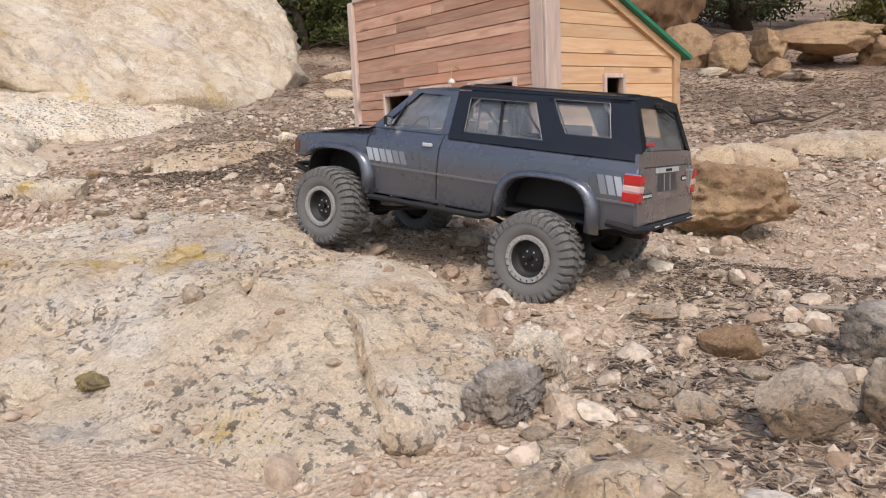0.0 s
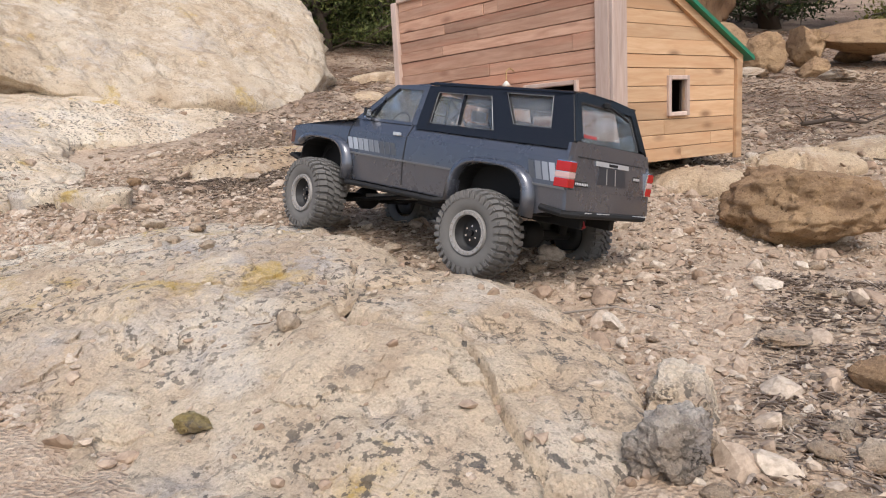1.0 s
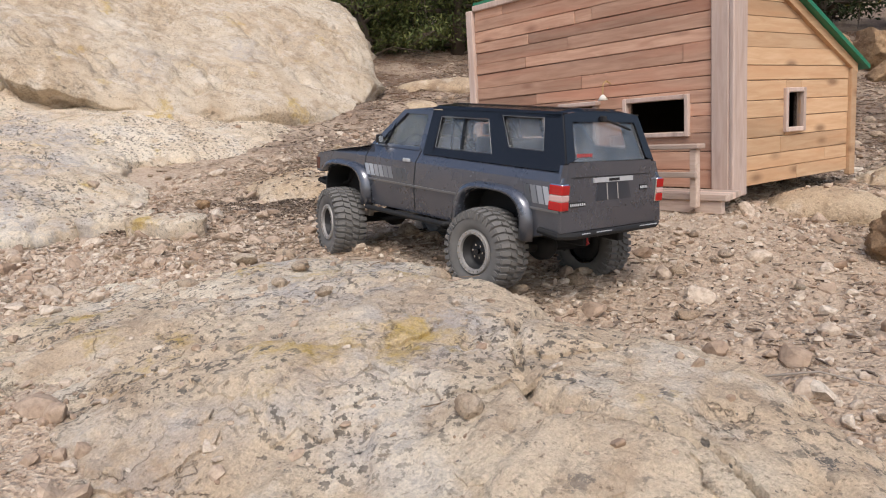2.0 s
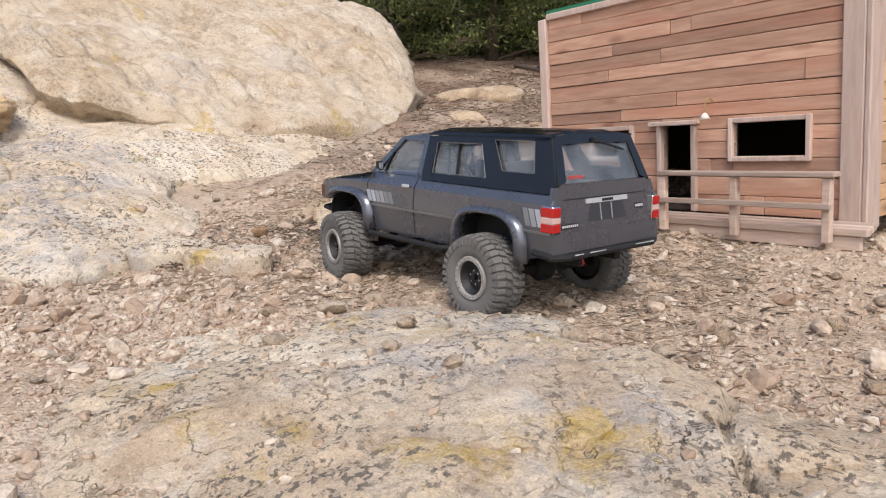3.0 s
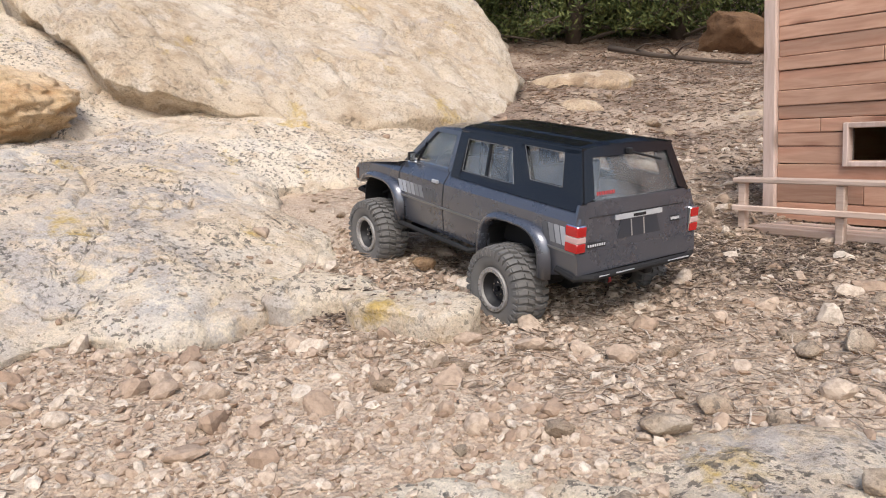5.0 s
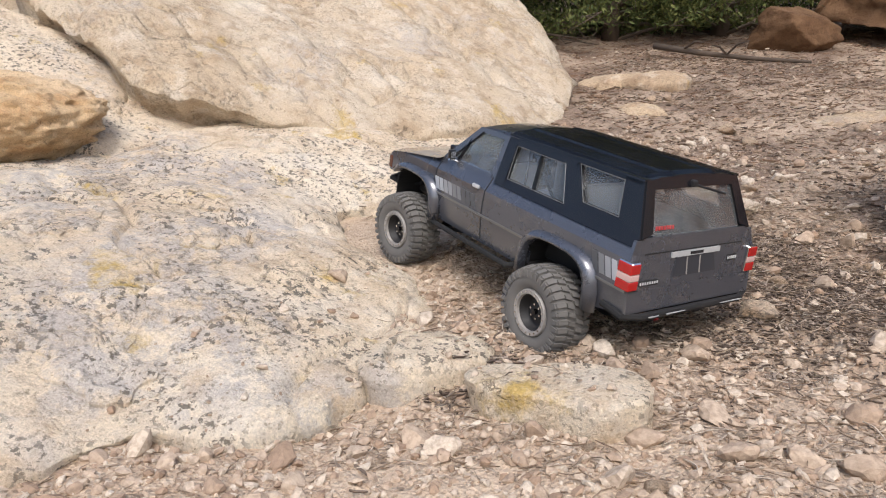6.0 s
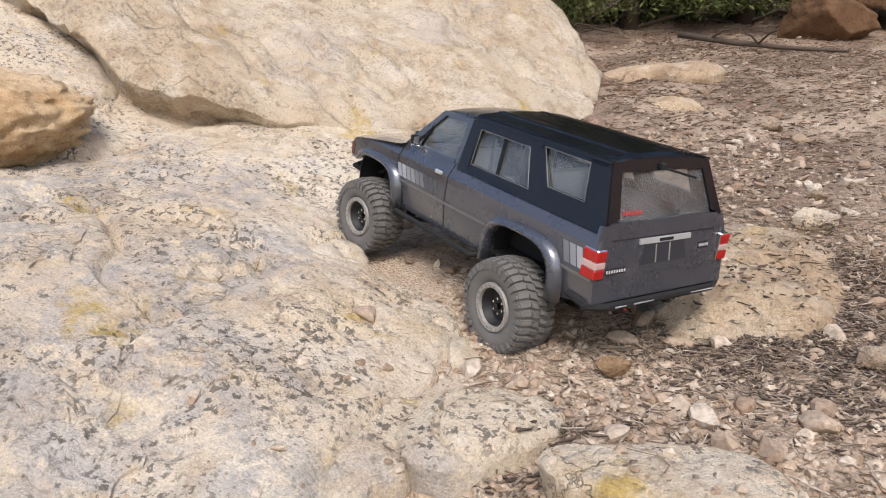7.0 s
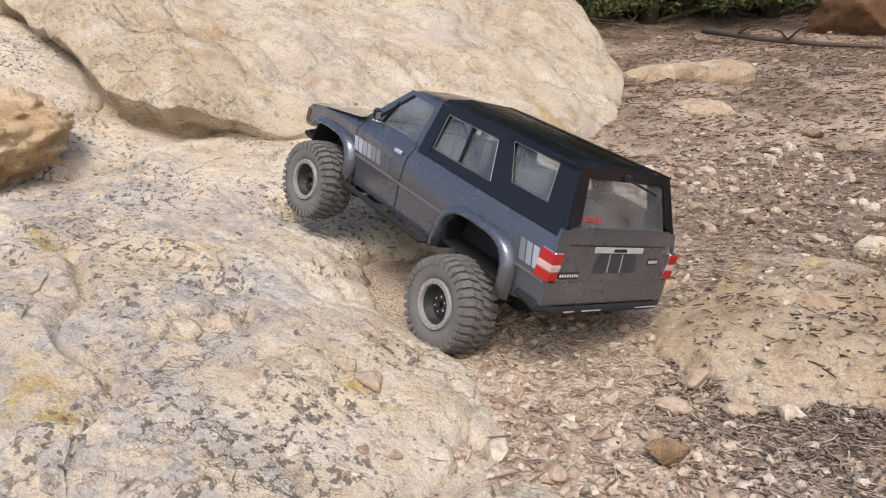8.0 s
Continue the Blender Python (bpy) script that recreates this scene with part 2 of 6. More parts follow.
class Slab:
    """A sandstone slab or boulder: an outline round a centre, a tilted, domed top, a rounded rim and an undercut side."""

    def __init__(self, cx, cy, radii, z0, gx, gy, dome, rim, deep, rough=0.012, seed=1.0, ragged=0.10, undercut=0.15, sharp=4.0, crest=None, lip=None):
        self.cx, self.cy, self.z0, self.gx, self.gy = cx, cy, z0, gx, gy
        self.dome, self.rim, self.deep, self.rough, self.seed, self.ragged, self.undercut, self.sharp = dome, rim, deep, rough, seed, ragged, undercut, sharp
        self.radii = np.array(radii, float)
        self.crest, self.lip = crest, lip
        SLABS.append(self)

    def radius(self, th):
        n = len(self.radii)
        f = (th / (2 * math.pi)) % 1.0 * n
        i = np.floor(f).astype(int)
        u = f - i
        p = [self.radii[(i + k) % n] for k in (-1, 0, 1, 2)]
        r = p[1] + 0.5 * u * (p[2] - p[0] + u * (2 * p[0] - 5 * p[1] + 4 * p[2] - p[3] + u * (3 * (p[1] - p[2]) + p[3] - p[0])))
        c, s = np.cos(th), np.sin(th)
        m = self.radii.mean()
        return r * (1 + self.ragged * 1.2 * fbm(c * m + 5, s * m + 5, 4.0 / max(m, 0.08) ** 0.6, 4, 0.6, self.seed))

    def top(self, x, y, s):
        z = self.z0 + self.gx * (x - self.cx) + self.gy * (y - self.cy) - self.dome * s * s
        if self.crest:
            z = self.crest - 0.07 * np.logaddexp(0, (self.crest - z) / 0.07)
        z = z - self.rim * (1 - np.sqrt(np.clip(1 - s ** self.sharp, 0, 1)))
        z = z + self.rough * (1.5 * fbm(x, y, 5.0, 3, 0.45, self.seed) + 0.24 * fbm(x, y, 40.0, 4, 0.65, self.seed + 4))
        f = fbm(x + 0.03 * fbm(x, y, 14.0, 2, 0.5, 3.0), y, 5.5, 4, 0.55, self.seed + 13) * 5
        z = z + self.rough * 0.20 * (np.floor(f) + np.clip((f - np.floor(f)) / 0.16, 0, 1))
        pits = np.clip(fbm(x, y, 24.0, 3, 0.5, self.seed + 21) - 0.22, 0, 0.2)
        crack = np.abs(fbm(x, y, 3.2, 3, 0.5, self.seed + 9))
        return z - self.rough * (2.2 * pits + 1.2 * np.clip(1 - crack / 0.022, 0, 1))

    def height(self, x, y):
        dx, dy = x - self.cx, y - self.cy
        s = np.hypot(dx, dy) / self.radius(np.arctan2(dy, dx))
        return np.where(s < 1, self.top(x, y, np.minimum(s, 0.999)), -9.0)

    def mesh(self, name, seg=200, rings=70):
        th = np.linspace(0, 2 * math.pi, seg, endpoint=False)
        R = self.radius(th)
        s = 1 - (1 - np.linspace(0.0, 1, rings)) ** 1.6
        s[0] = 0.004
        S, T = np.meshgrid(s, th, indexing="ij")
        X, Y = self.cx + S * R * np.cos(T), self.cy + S * R * np.sin(T)
        Z = self.top(X, Y, np.minimum(S, 0.9999))
        low = 18
        k = np.linspace(0, 1, low + 1)[1:, None]
        edge = Z[-1][None, :]
        Zs = edge - k * self.deep
        band = fbm(Zs * 9, T[:1] * 2 + 0 * Zs, 3.0, 3, 0.6, self.seed + 2)
        pull = 1 - self.undercut * np.sin(np.minimum(k * 2.2, 1.57)) * (0.6 + 0.8 * fbm(np.cos(T[:1]) * 2 + 0 * k, np.sin(T[:1]) * 2 + 0 * k, 1.5, 3, 0.5, self.seed + 6)) + band * 0.05
        if self.lip:
            # the side hangs over within the lip's arc and runs out into the ground elsewhere
            angle, half, flare = self.lip
            off = np.abs((th - angle + math.pi) % (2 * math.pi) - math.pi)
            hang = np.clip((half - off) / 0.12 + 0.5, 0, 1)[None, :]
            hollow = 1 - self.undercut * (1 - np.exp(-30 * k)) * (0.8 + 1.2 * fbm(np.cos(T[:1]) * 5, np.sin(T[:1]) * 5, 2.0, 3, 0.5, self.seed + 6))
            pull = 1 + (hollow - 1) * hang + (1 - hang) * (flare * k + band * 0.04)
        Xs, Ys = self.cx + pull * R * np.cos(th), self.cy + pull * R * np.sin(th)
        V = np.concatenate([np.stack([a, b, c], 2).reshape(-1, 3) for a, b, c in ((X, Y, Z), (Xs, Ys, Zs))])
        rows = rings + low
        idx = np.arange(rows * seg).reshape(rows, seg)
        nxt = np.roll(idx, -1, axis=1)
        F = np.stack([idx[:-1], idx[1:], nxt[1:], nxt[:-1]], 2).reshape(-1, 4)
        me = bpy.data.meshes.new(name)
        me.from_pydata(V.tolist(), [], F.tolist() + [idx[0, ::-1].tolist()])
        me.polygons.foreach_set("use_smooth", [True] * len(me.polygons))
        return me


def support(x, y):
    """The height of whatever lies on top at a place: dirt or rock."""
    x, y = np.asarray(x, float), np.asarray(y, float)
    z = ground_height(x, y)
    for s in SLABS:
        z = np.maximum(z, s.height(x, y))
    return z


def add_rock(name, slab, mat, label, seg=200, rings=70, category="rock"):
    me = slab.mesh(name, seg, rings)
    me.materials.append(mat)
    return tagged(new(name, me), label, category)


def add_flakes(parent, slab, mat, places, seed):
    """Thin spalled plates that still cling to a slab: each an irregular sheet a few millimetres thick."""
    rs = random.Random(seed)
    for x, y, r in places:
        n, rings = 44, 9
        grow = [rs.uniform(0.75, 1.25) for _ in range(9)]
        th = np.linspace(0, 2 * math.pi, n, endpoint=False)
        R = r * np.interp(th / (2 * math.pi) * 9, np.arange(10), grow + grow[:1]) * (1 + 0.35 * fbm(np.cos(th) * 3, np.sin(th) * 3, 1.6, 3, 0.6, seed + 50 * x))
        s = np.concatenate([np.linspace(0.02, 1, rings), [0.985]])
        X, Y = x + s[:, None] * R * np.cos(th), y + 0.72 * s[:, None] * R * np.sin(th)
        base = slab.top(X, Y, np.minimum(np.hypot(X - slab.cx, Y - slab.cy) / slab.radius(np.arctan2(Y - slab.cy, X - slab.cx)), 0.99))
        thick = rs.uniform(0.0035, 0.007)
        lift = thick * (1 - 0.5 * s ** 6)
        lift[-1] = -0.004
        Z = base + lift[:, None]
        V = np.stack([X, Y, Z], 2).reshape(-1, 3)
        idx = np.arange(len(s) * n).reshape(len(s), n)
        nxt = np.roll(idx, -1, axis=1)
        F = np.stack([idx[:-1], idx[1:], nxt[1:], nxt[:-1]], 2).reshape(-1, 4).tolist() + [idx[0, ::-1].tolist()]
        me = bpy.data.meshes.new("rock_flake")
        me.from_pydata(V.tolist(), [], F)
        me.materials.append(mat)
        new("rock_flake", me).parent = parent


def build_ground():
    def axis(lo, hi, step, far):
        core = np.arange(lo, hi, step)
        out = step * 1.09 ** np.arange(1, 140)
        out = np.cumsum(out)
        out = out[out < far]
        return np.concatenate([lo - out[::-1], core, core[-1] + out])
    xs, ys = axis(-2.5, 0.5, 0.0085, 700), axis(0.25, 2.9, 0.0085, 700)
    X, Y = np.meshgrid(xs, ys, indexing="ij")
    Z = ground_height(X, Y)
    n, m = X.shape
    idx = np.arange(n * m).reshape(n, m)
    F = np.stack([idx[:-1, :-1], idx[1:, :-1], idx[1:, 1:], idx[:-1, 1:]], 2).reshape(-1, 4)
    me = bpy.data.meshes.new("ground")
    V = np.stack([X, Y, Z], 2).reshape(-1, 3)
    me.vertices.add(len(V))
    me.vertices.foreach_set("co", V.ravel())
    me.loops.add(F.size)
    me.loops.foreach_set("vertex_index", F.ravel())
    me.polygons.add(len(F))
    me.polygons.foreach_set("loop_start", np.arange(0, F.size, 4))
    me.polygons.foreach_set("use_smooth", np.ones(len(F), bool))
    me.update()
    me.validate()
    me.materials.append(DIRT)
    tagged(new("ground", me), "ochre dirt slope with grit and sand", "ground", kind="structure")


build_ground()
OUTCROP = Slab(-0.52, 0.46, (0.375, 0.335, 0.292, 0.275, 0.285, 0.33, 0.42, 0.48, 0.48, 0.42, 0.38, 0.40, 0.38, 0.36, 0.36, 0.37), 0.138, -0.03, 0.245, 0.020, 0.020, 0.10, 0.013, 1.0, 0.05, 0.10, 8.0)
OUTCROP_ROCK = add_rock("sandstone_outcrop", OUTCROP, SANDSTONE, "cream sandstone outcrop with grey and yellow lichen", 480, 170)
FLAT = Slab(-0.88, 0.585, (0.36, 0.36, 0.34, 0.28, 0.23, 0.20, 0.22, 0.26, 0.24, 0.20, 0.20, 0.20, 0.20, 0.22, 0.26, 0.32), 0.161, -0.005, 0.14, 0.006, 0.012, 0.06, 0.010, 5.0, 0.10, 0.05, 5.0)
add_rock("flat_rock", FLAT, SANDSTONE_UPPER, "low pale rock sheet flush with the dirt", 260, 80)
SLOPE = Slab(-1.92, 0.92, (0.510, 0.475, 0.380, 0.38, 0.42, 0.40, 0.46, 0.50, 0.50, 0.50, 0.50, 0.50, 0.50, 0.49, 0.48, 0.475), 0.375, -0.21, 0.10, 0.052, 0.007, 0.22, 0.0105, 2.0, 0.08, 0.13, 16.0)
SLOPE_ROCK = add_rock("sandstone_slope", SLOPE, SANDSTONE_UPPER, "broad pale sandstone slab spotted with dark lichen", 480, 170)
APRON = Slab(-2.03, 1.62, (0.47, 0.50, 0.52, 0.52, 0.46, 0.42, 0.42, 0.42, 0.42, 0.42, 0.42, 0.44, 0.50, 0.46, 0.43, 0.44), 0.452, -0.20, 0.03, 0.055, 0.015, 0.20, 0.013, 6.0, 0.12, 0.04, 8.0)
LEDGE_ROCK = add_rock("sandstone_ledge", APRON, SANDSTONE_UPPER, "low cream sandstone ledge below the boulder", 360, 120)
def around(*corners, n=72):
    """Radii at even angles from a few (degrees, radius) corners."""
    deg, r = zip(*corners)
    return np.interp(np.arange(n) * 360.0 / n, deg, r, period=360)


UPPER = Slab(-3.0, 2.3, around((0, 1.27), (6, 1.24), (14, 1.16), (24, 1.08), (45, 1.0), (90, 1.1), (135, 1.3), (180, 1.3), (215, 1.2), (247, 0.60), (272, 0.66), (287, 0.90), (296, 1.05), (304, 1.17), (309, 1.285), (313, 1.25), (317, 1.235), (321, 1.245), (327, 1.275), (334, 1.285), (348, 1.305), (355, 1.305)),
             1.300, -0.616, 0.247, 0.0, 0.045, 0.50, 0.024, 3.0, 0.012, 0.09, 16.0, 1.02, (-0.899, 0.25, 0.045))
add_rock("sandstone_boulder", UPPER, BOULDER_STONE, "large cream sandstone boulder with an undercut lip", 640, 210)
SIDE_ROCK = Slab(-2.66, 1.26, (0.40, 0.22, 0.11, 0.16, 0.45, 0.5, 0.22, 0.24), 0.752, -0.60, 0.15, 0.0, 0.03, 0.40, 0.016, 7.0, 0.08, 0.04, 8.0)
FOOT = Slab(-2.36, 1.33, (0.27, 0.20, 0.14, 0.2, 0.3, 0.3, 0.18, 0.22), 0.557, -0.60, 0.06, 0.0, 0.018, 0.30, 0.014, 9.0, 0.06, 0.03, 8.0)
add_rock("sandstone_ledge", FOOT, SANDSTONE_UPPER, "cream rock step under the boulder's lip", 200, 60)
add_rock("sandstone_boulder", SIDE_ROCK, SANDSTONE_UPPER, "cream rock slope beside a deep crack", 220, 70)
FAR_SLAB = Slab(-1.27, 1.42, (0.13, 0.16, 0.22, 0.17, 0.15, 0.17, 0.18, 0.17), 0.276, -0.06, 0.07, 0.012, 0.035, 0.10, 0.012, 8.0, 0.10, 0.12, 5.0)
add_rock("rock_slab", FAR_SLAB, TAN_ROCK, "pale cracked rock slab in leaf litter", 220, 60)
for cx, cy, radii, z0, gx, gy, dome, rim, seed, label in (
        (-1.255, 0.930, (0.098, 0.070, 0.040, 0.036, 0.062, 0.046, 0.036, 0.044), 0.226, 0.0, 0.06, 0.002, 0.006, 11.0, "thin grey-topped sandstone plate on gravel"),
        (-1.385, 0.965, (0.062, 0.072, 0.060, 0.055, 0.052, 0.066, 0.075, 0.052), 0.234, -0.10, 0.05, 0.006, 0.012, 12.0, "pale sandstone lump beside the big slab"),
        (-1.70, 2.79, (0.20, 0.13, 0.075, 0.10, 0.20, 0.12, 0.08, 0.14), 0.548, 0.0, 0.10, 0.010, 0.03, 13.0, "flat pale rock at the foot of the boulder"),
        (-1.58, 2.42, (0.085, 0.07, 0.06, 0.07, 0.08, 0.07, 0.06, 0.07), 0.452, 0.0, 0.08, 0.02, 0.03, 14.0, "low pale rock in dry needle litter"),
        (-1.05, 2.47, (0.13, 0.09, 0.06, 0.08, 0.12, 0.09, 0.06, 0.08), 0.388, 0.0, 0.08, 0.010, 0.02, 15.0, "flat pale rock half buried in litter"),
        (-0.26, 1.42, (0.10, 0.07, 0.05, 0.06, 0.09, 0.07, 0.05, 0.07), 0.214, -0.02, 0.03, 0.015, 0.03, 16.0, "flat tan rock beside the model house"),
        (-0.10, 1.72, (0.12, 0.09, 0.06, 0.08, 0.12, 0.08, 0.06, 0.08), 0.226, 0.0, 0.05, 0.015, 0.03, 17.0, "flat pale rock behind the boulder"),
        (0.12, 1.95, (0.22, 0.16, 0.10, 0.12, 0.20, 0.14, 0.10, 0.14), 0.235, 0.0, 0.06, 0.015, 0.03, 18.0, "flat pale rock sheet on the slope"),
        (-0.10, 0.425, (0.10, 0.08, 0.06, 0.06, 0.07, 0.07, 0.08, 0.10), 0.095, 0.0, 0.04, 0.008, 0.012, 19.0, "low sandy rock sheet flush with the dirt")):
    add_rock("rock_slab", Slab(cx, cy, radii, z0, gx, gy, dome, rim, 0.08, 0.008, seed, 0.14, 0.12, 4.0), SANDSTONE_UPPER if seed < 12.5 else TAN_ROCK, label, 140, 40)
add_flakes(OUTCROP_ROCK, OUTCROP, SANDSTONE, ((-0.62, 0.50, 0.07), (-0.50, 0.55, 0.06), (-0.40, 0.46, 0.05), (-0.70, 0.42, 0.06), (-0.55, 0.38, 0.05), (-0.33, 0.40, 0.04), (-0.45, 0.62, 0.045), (-0.28, 0.50, 0.035), (-0.60, 0.60, 0.05), (-0.78, 0.50, 0.05)), 5)
add_flakes(SLOPE_ROCK, SLOPE, SANDSTONE_UPPER, ((-1.62, 0.88, 0.06), (-1.75, 1.00, 0.07), (-1.70, 0.80, 0.08), (-1.88, 0.90, 0.07), (-1.58, 1.00, 0.05), (-1.85, 1.10, 0.06), (-2.00, 1.00, 0.08), (-1.60, 0.76, 0.05)), 6)
add_flakes(LEDGE_ROCK, APRON, SANDSTONE_UPPER, ((-1.98, 1.40, 0.08), (-2.10, 1.32, 0.08), (-1.92, 1.62, 0.07), (-2.15, 1.50, 0.07), (-2.00, 1.75, 0.07)), 7)

# ---- mesh helpers ----


def part(name, bm, mat, parent=None, label="", smooth=False):
    """Links a bmesh as one mesh object under a thing or a part."""
    me = bpy.data.meshes.new(name)
    bmesh.ops.recalc_face_normals(bm, faces=bm.faces)
    bm.to_mesh(me)
    bm.free()
    if smooth:
        me.polygons.foreach_set("use_smooth", [True] * len(me.polygons))
    me.materials.append(mat)
    ob = new(name, me)
    if parent:
        ob.parent = parent
    if label:
        ob["label"] = label
    return ob


def box_into(bm, lo, hi, bevel=0.0, m=None, segments=1):
    c = [(a + b) / 2 for a, b in zip(lo, hi)]
    mat = Matrix.Translation(c) @ Matrix.Diagonal((*[b - a for a, b in zip(lo, hi)], 1))
    r = bmesh.ops.create_cube(bm, size=1.0, matrix=mat)
    vs = r["verts"]
    if bevel:
        es = list({e for v in vs for e in v.link_edges})
        out = bmesh.ops.bevel(bm, geom=es, offset=bevel, segments=segments, affect="EDGES", profile=0.6)
        vs = list({v for f in out["faces"] for v in f.verts} | {v for v in vs if v.is_valid})
    if m:
        bmesh.ops.transform(bm, matrix=m, verts=vs)
    return vs


def box(lo, hi, bevel=0.0, m=None, segments=1):
    bm = bmesh.new()
    box_into(bm, lo, hi, bevel, m, segments)
    return bm


def tube_into(bm, points, r, sides=8, cap=True):
    """A tube along a line of points."""
    pts = [Vector(p) for p in points]
    rings = []
    rad = r if isinstance(r, (list, tuple)) else [r] * len(pts)
    for i, p in enumerate(pts):
        d = (pts[min(i + 1, len(pts) - 1)] - pts[max(i - 1, 0)]).normalized()
        side = d.cross(Vector((0, 0, 1)))
        if side.length < 0.05:
            side = d.cross(Vector((0, 1, 0)))
        side.normalize()
        up = side.cross(d)
        rings.append([bm.verts.new(p + rad[i] * (math.cos(a) * side + math.sin(a) * up)) for a in [2 * math.pi * k / sides for k in range(sides)]])
    for a, b in zip(rings, rings[1:]):
        for k in range(sides):
            bm.faces.new((a[k], a[(k + 1) % sides], b[(k + 1) % sides], b[k]))
    if cap:
        bm.faces.new(rings[0])
        bm.faces.new(rings[-1])


def tube(points, r, sides=8):
    bm = bmesh.new()
    tube_into(bm, points, r, sides)
    return bm


def prism_into(bm, outline, a, b, place):
    """An outline of (u, v) drawn out from depth a to b; place(u, v, d) gives the point."""
    lo = [bm.verts.new(place(u, v, a)) for u, v in outline]
    hi = [bm.verts.new(place(u, v, b)) for u, v in outline]
    n = len(outline)
    bm.faces.new(lo)
    bm.faces.new(hi[::-1])
    for k in range(n):
        bm.faces.new((lo[k], lo[(k + 1) % n], hi[(k + 1) % n], hi[k]))


def prism(outline, a, b, place):
    bm = bmesh.new()
    prism_into(bm, outline, a, b, place)
    return bm


def lathe(profile, segs, axis="y"):
    """Turns a profile of (radius, along) round the y axis."""
    bm = bmesh.new()
    rings = []
    for k in range(segs):
        a = 2 * math.pi * k / segs
        rings.append([bm.verts.new((r * math.cos(a), h, r * math.sin(a))) for r, h in profile])
    for k in range(segs):
        p, q = rings[k], rings[(k + 1) % segs]
        for i in range(len(profile) - 1):
            bm.faces.new((p[i], q[i], q[i + 1], p[i + 1]))
    return bm


def soften(bm, width, segments=2, angle=0.6):
    es = [e for e in bm.edges if len(e.link_faces) == 2 and e.calc_face_angle(0) > angle]
    bmesh.ops.bevel(bm, geom=es, offset=width, segments=segments, affect="EDGES", profile=0.6, clamp_overlap=True)
    return bm


# ---- the miniature house ----
# House space: x along the front to its right, y into the house, z up from the deck's ground.
HOUSE = Matrix.Translation((-0.409, 1.322, 0.0)) @ Matrix.Rotation(math.atan2(-0.423, 0.906), 4, "Z")
FRONT_LEFT, FRONT_RIGHT, DEPTH, BASE = -0.592, 0.028, 0.400, 0.221
FRONT_TOP, BACK_TOP = 0.602, 0.418


def roof_line(y):
    return FRONT_TOP + (BACK_TOP - FRONT_TOP) * y / DEPTH


def cut_pieces(u0, u1, z0, z1, holes):
    """What is left of a board where openings go through it."""
    pieces = [(u0, u1, z0, z1)]
    for a, b, c, d in holes:
        left = []
        for p, q, r, s in pieces:
            if b <= p or a >= q or d <= r or c >= s:
                left.append((p, q, r, s))
                continue
            if p < a:
                left.append((p, a, r, s))
            if b < q:
                left.append((b, q, r, s))
            x0, x1 = max(p, a), min(q, b)
            if r < c:
                left.append((x0, x1, r, c))
            if d < s:
                left.append((x0, x1, d, s))
        pieces = left
    return [p for p in pieces if p[1] - p[0] > 0.003 and p[3] - p[2] > 0.002]


def frame_parts(house, name, u0, u1, z0, z1, w, y0, y1, flip=False, sides="lrtb"):
    """A window or door frame of four boards; flip: on the side wall, where u runs along y."""
    ob = new(name)
    ob.parent = house
    spans = {"l": (u0 - w, u0, z0 - w, z1 + w), "r": (u1, u1 + w, z0 - w, z1 + w), "t": (u0, u1, z1, z1 + w), "b": (u0, u1, z0 - w, z0)}
    for k in sides:
        a, b, c, d = spans[k]
        lo, hi = ((y0, a, c), (y1, b, d)) if flip else ((a, y0, c), (b, y1, d))
        part("frame_board", box(lo, hi, 0.0012), TRIM_WOOD, ob)
    return ob


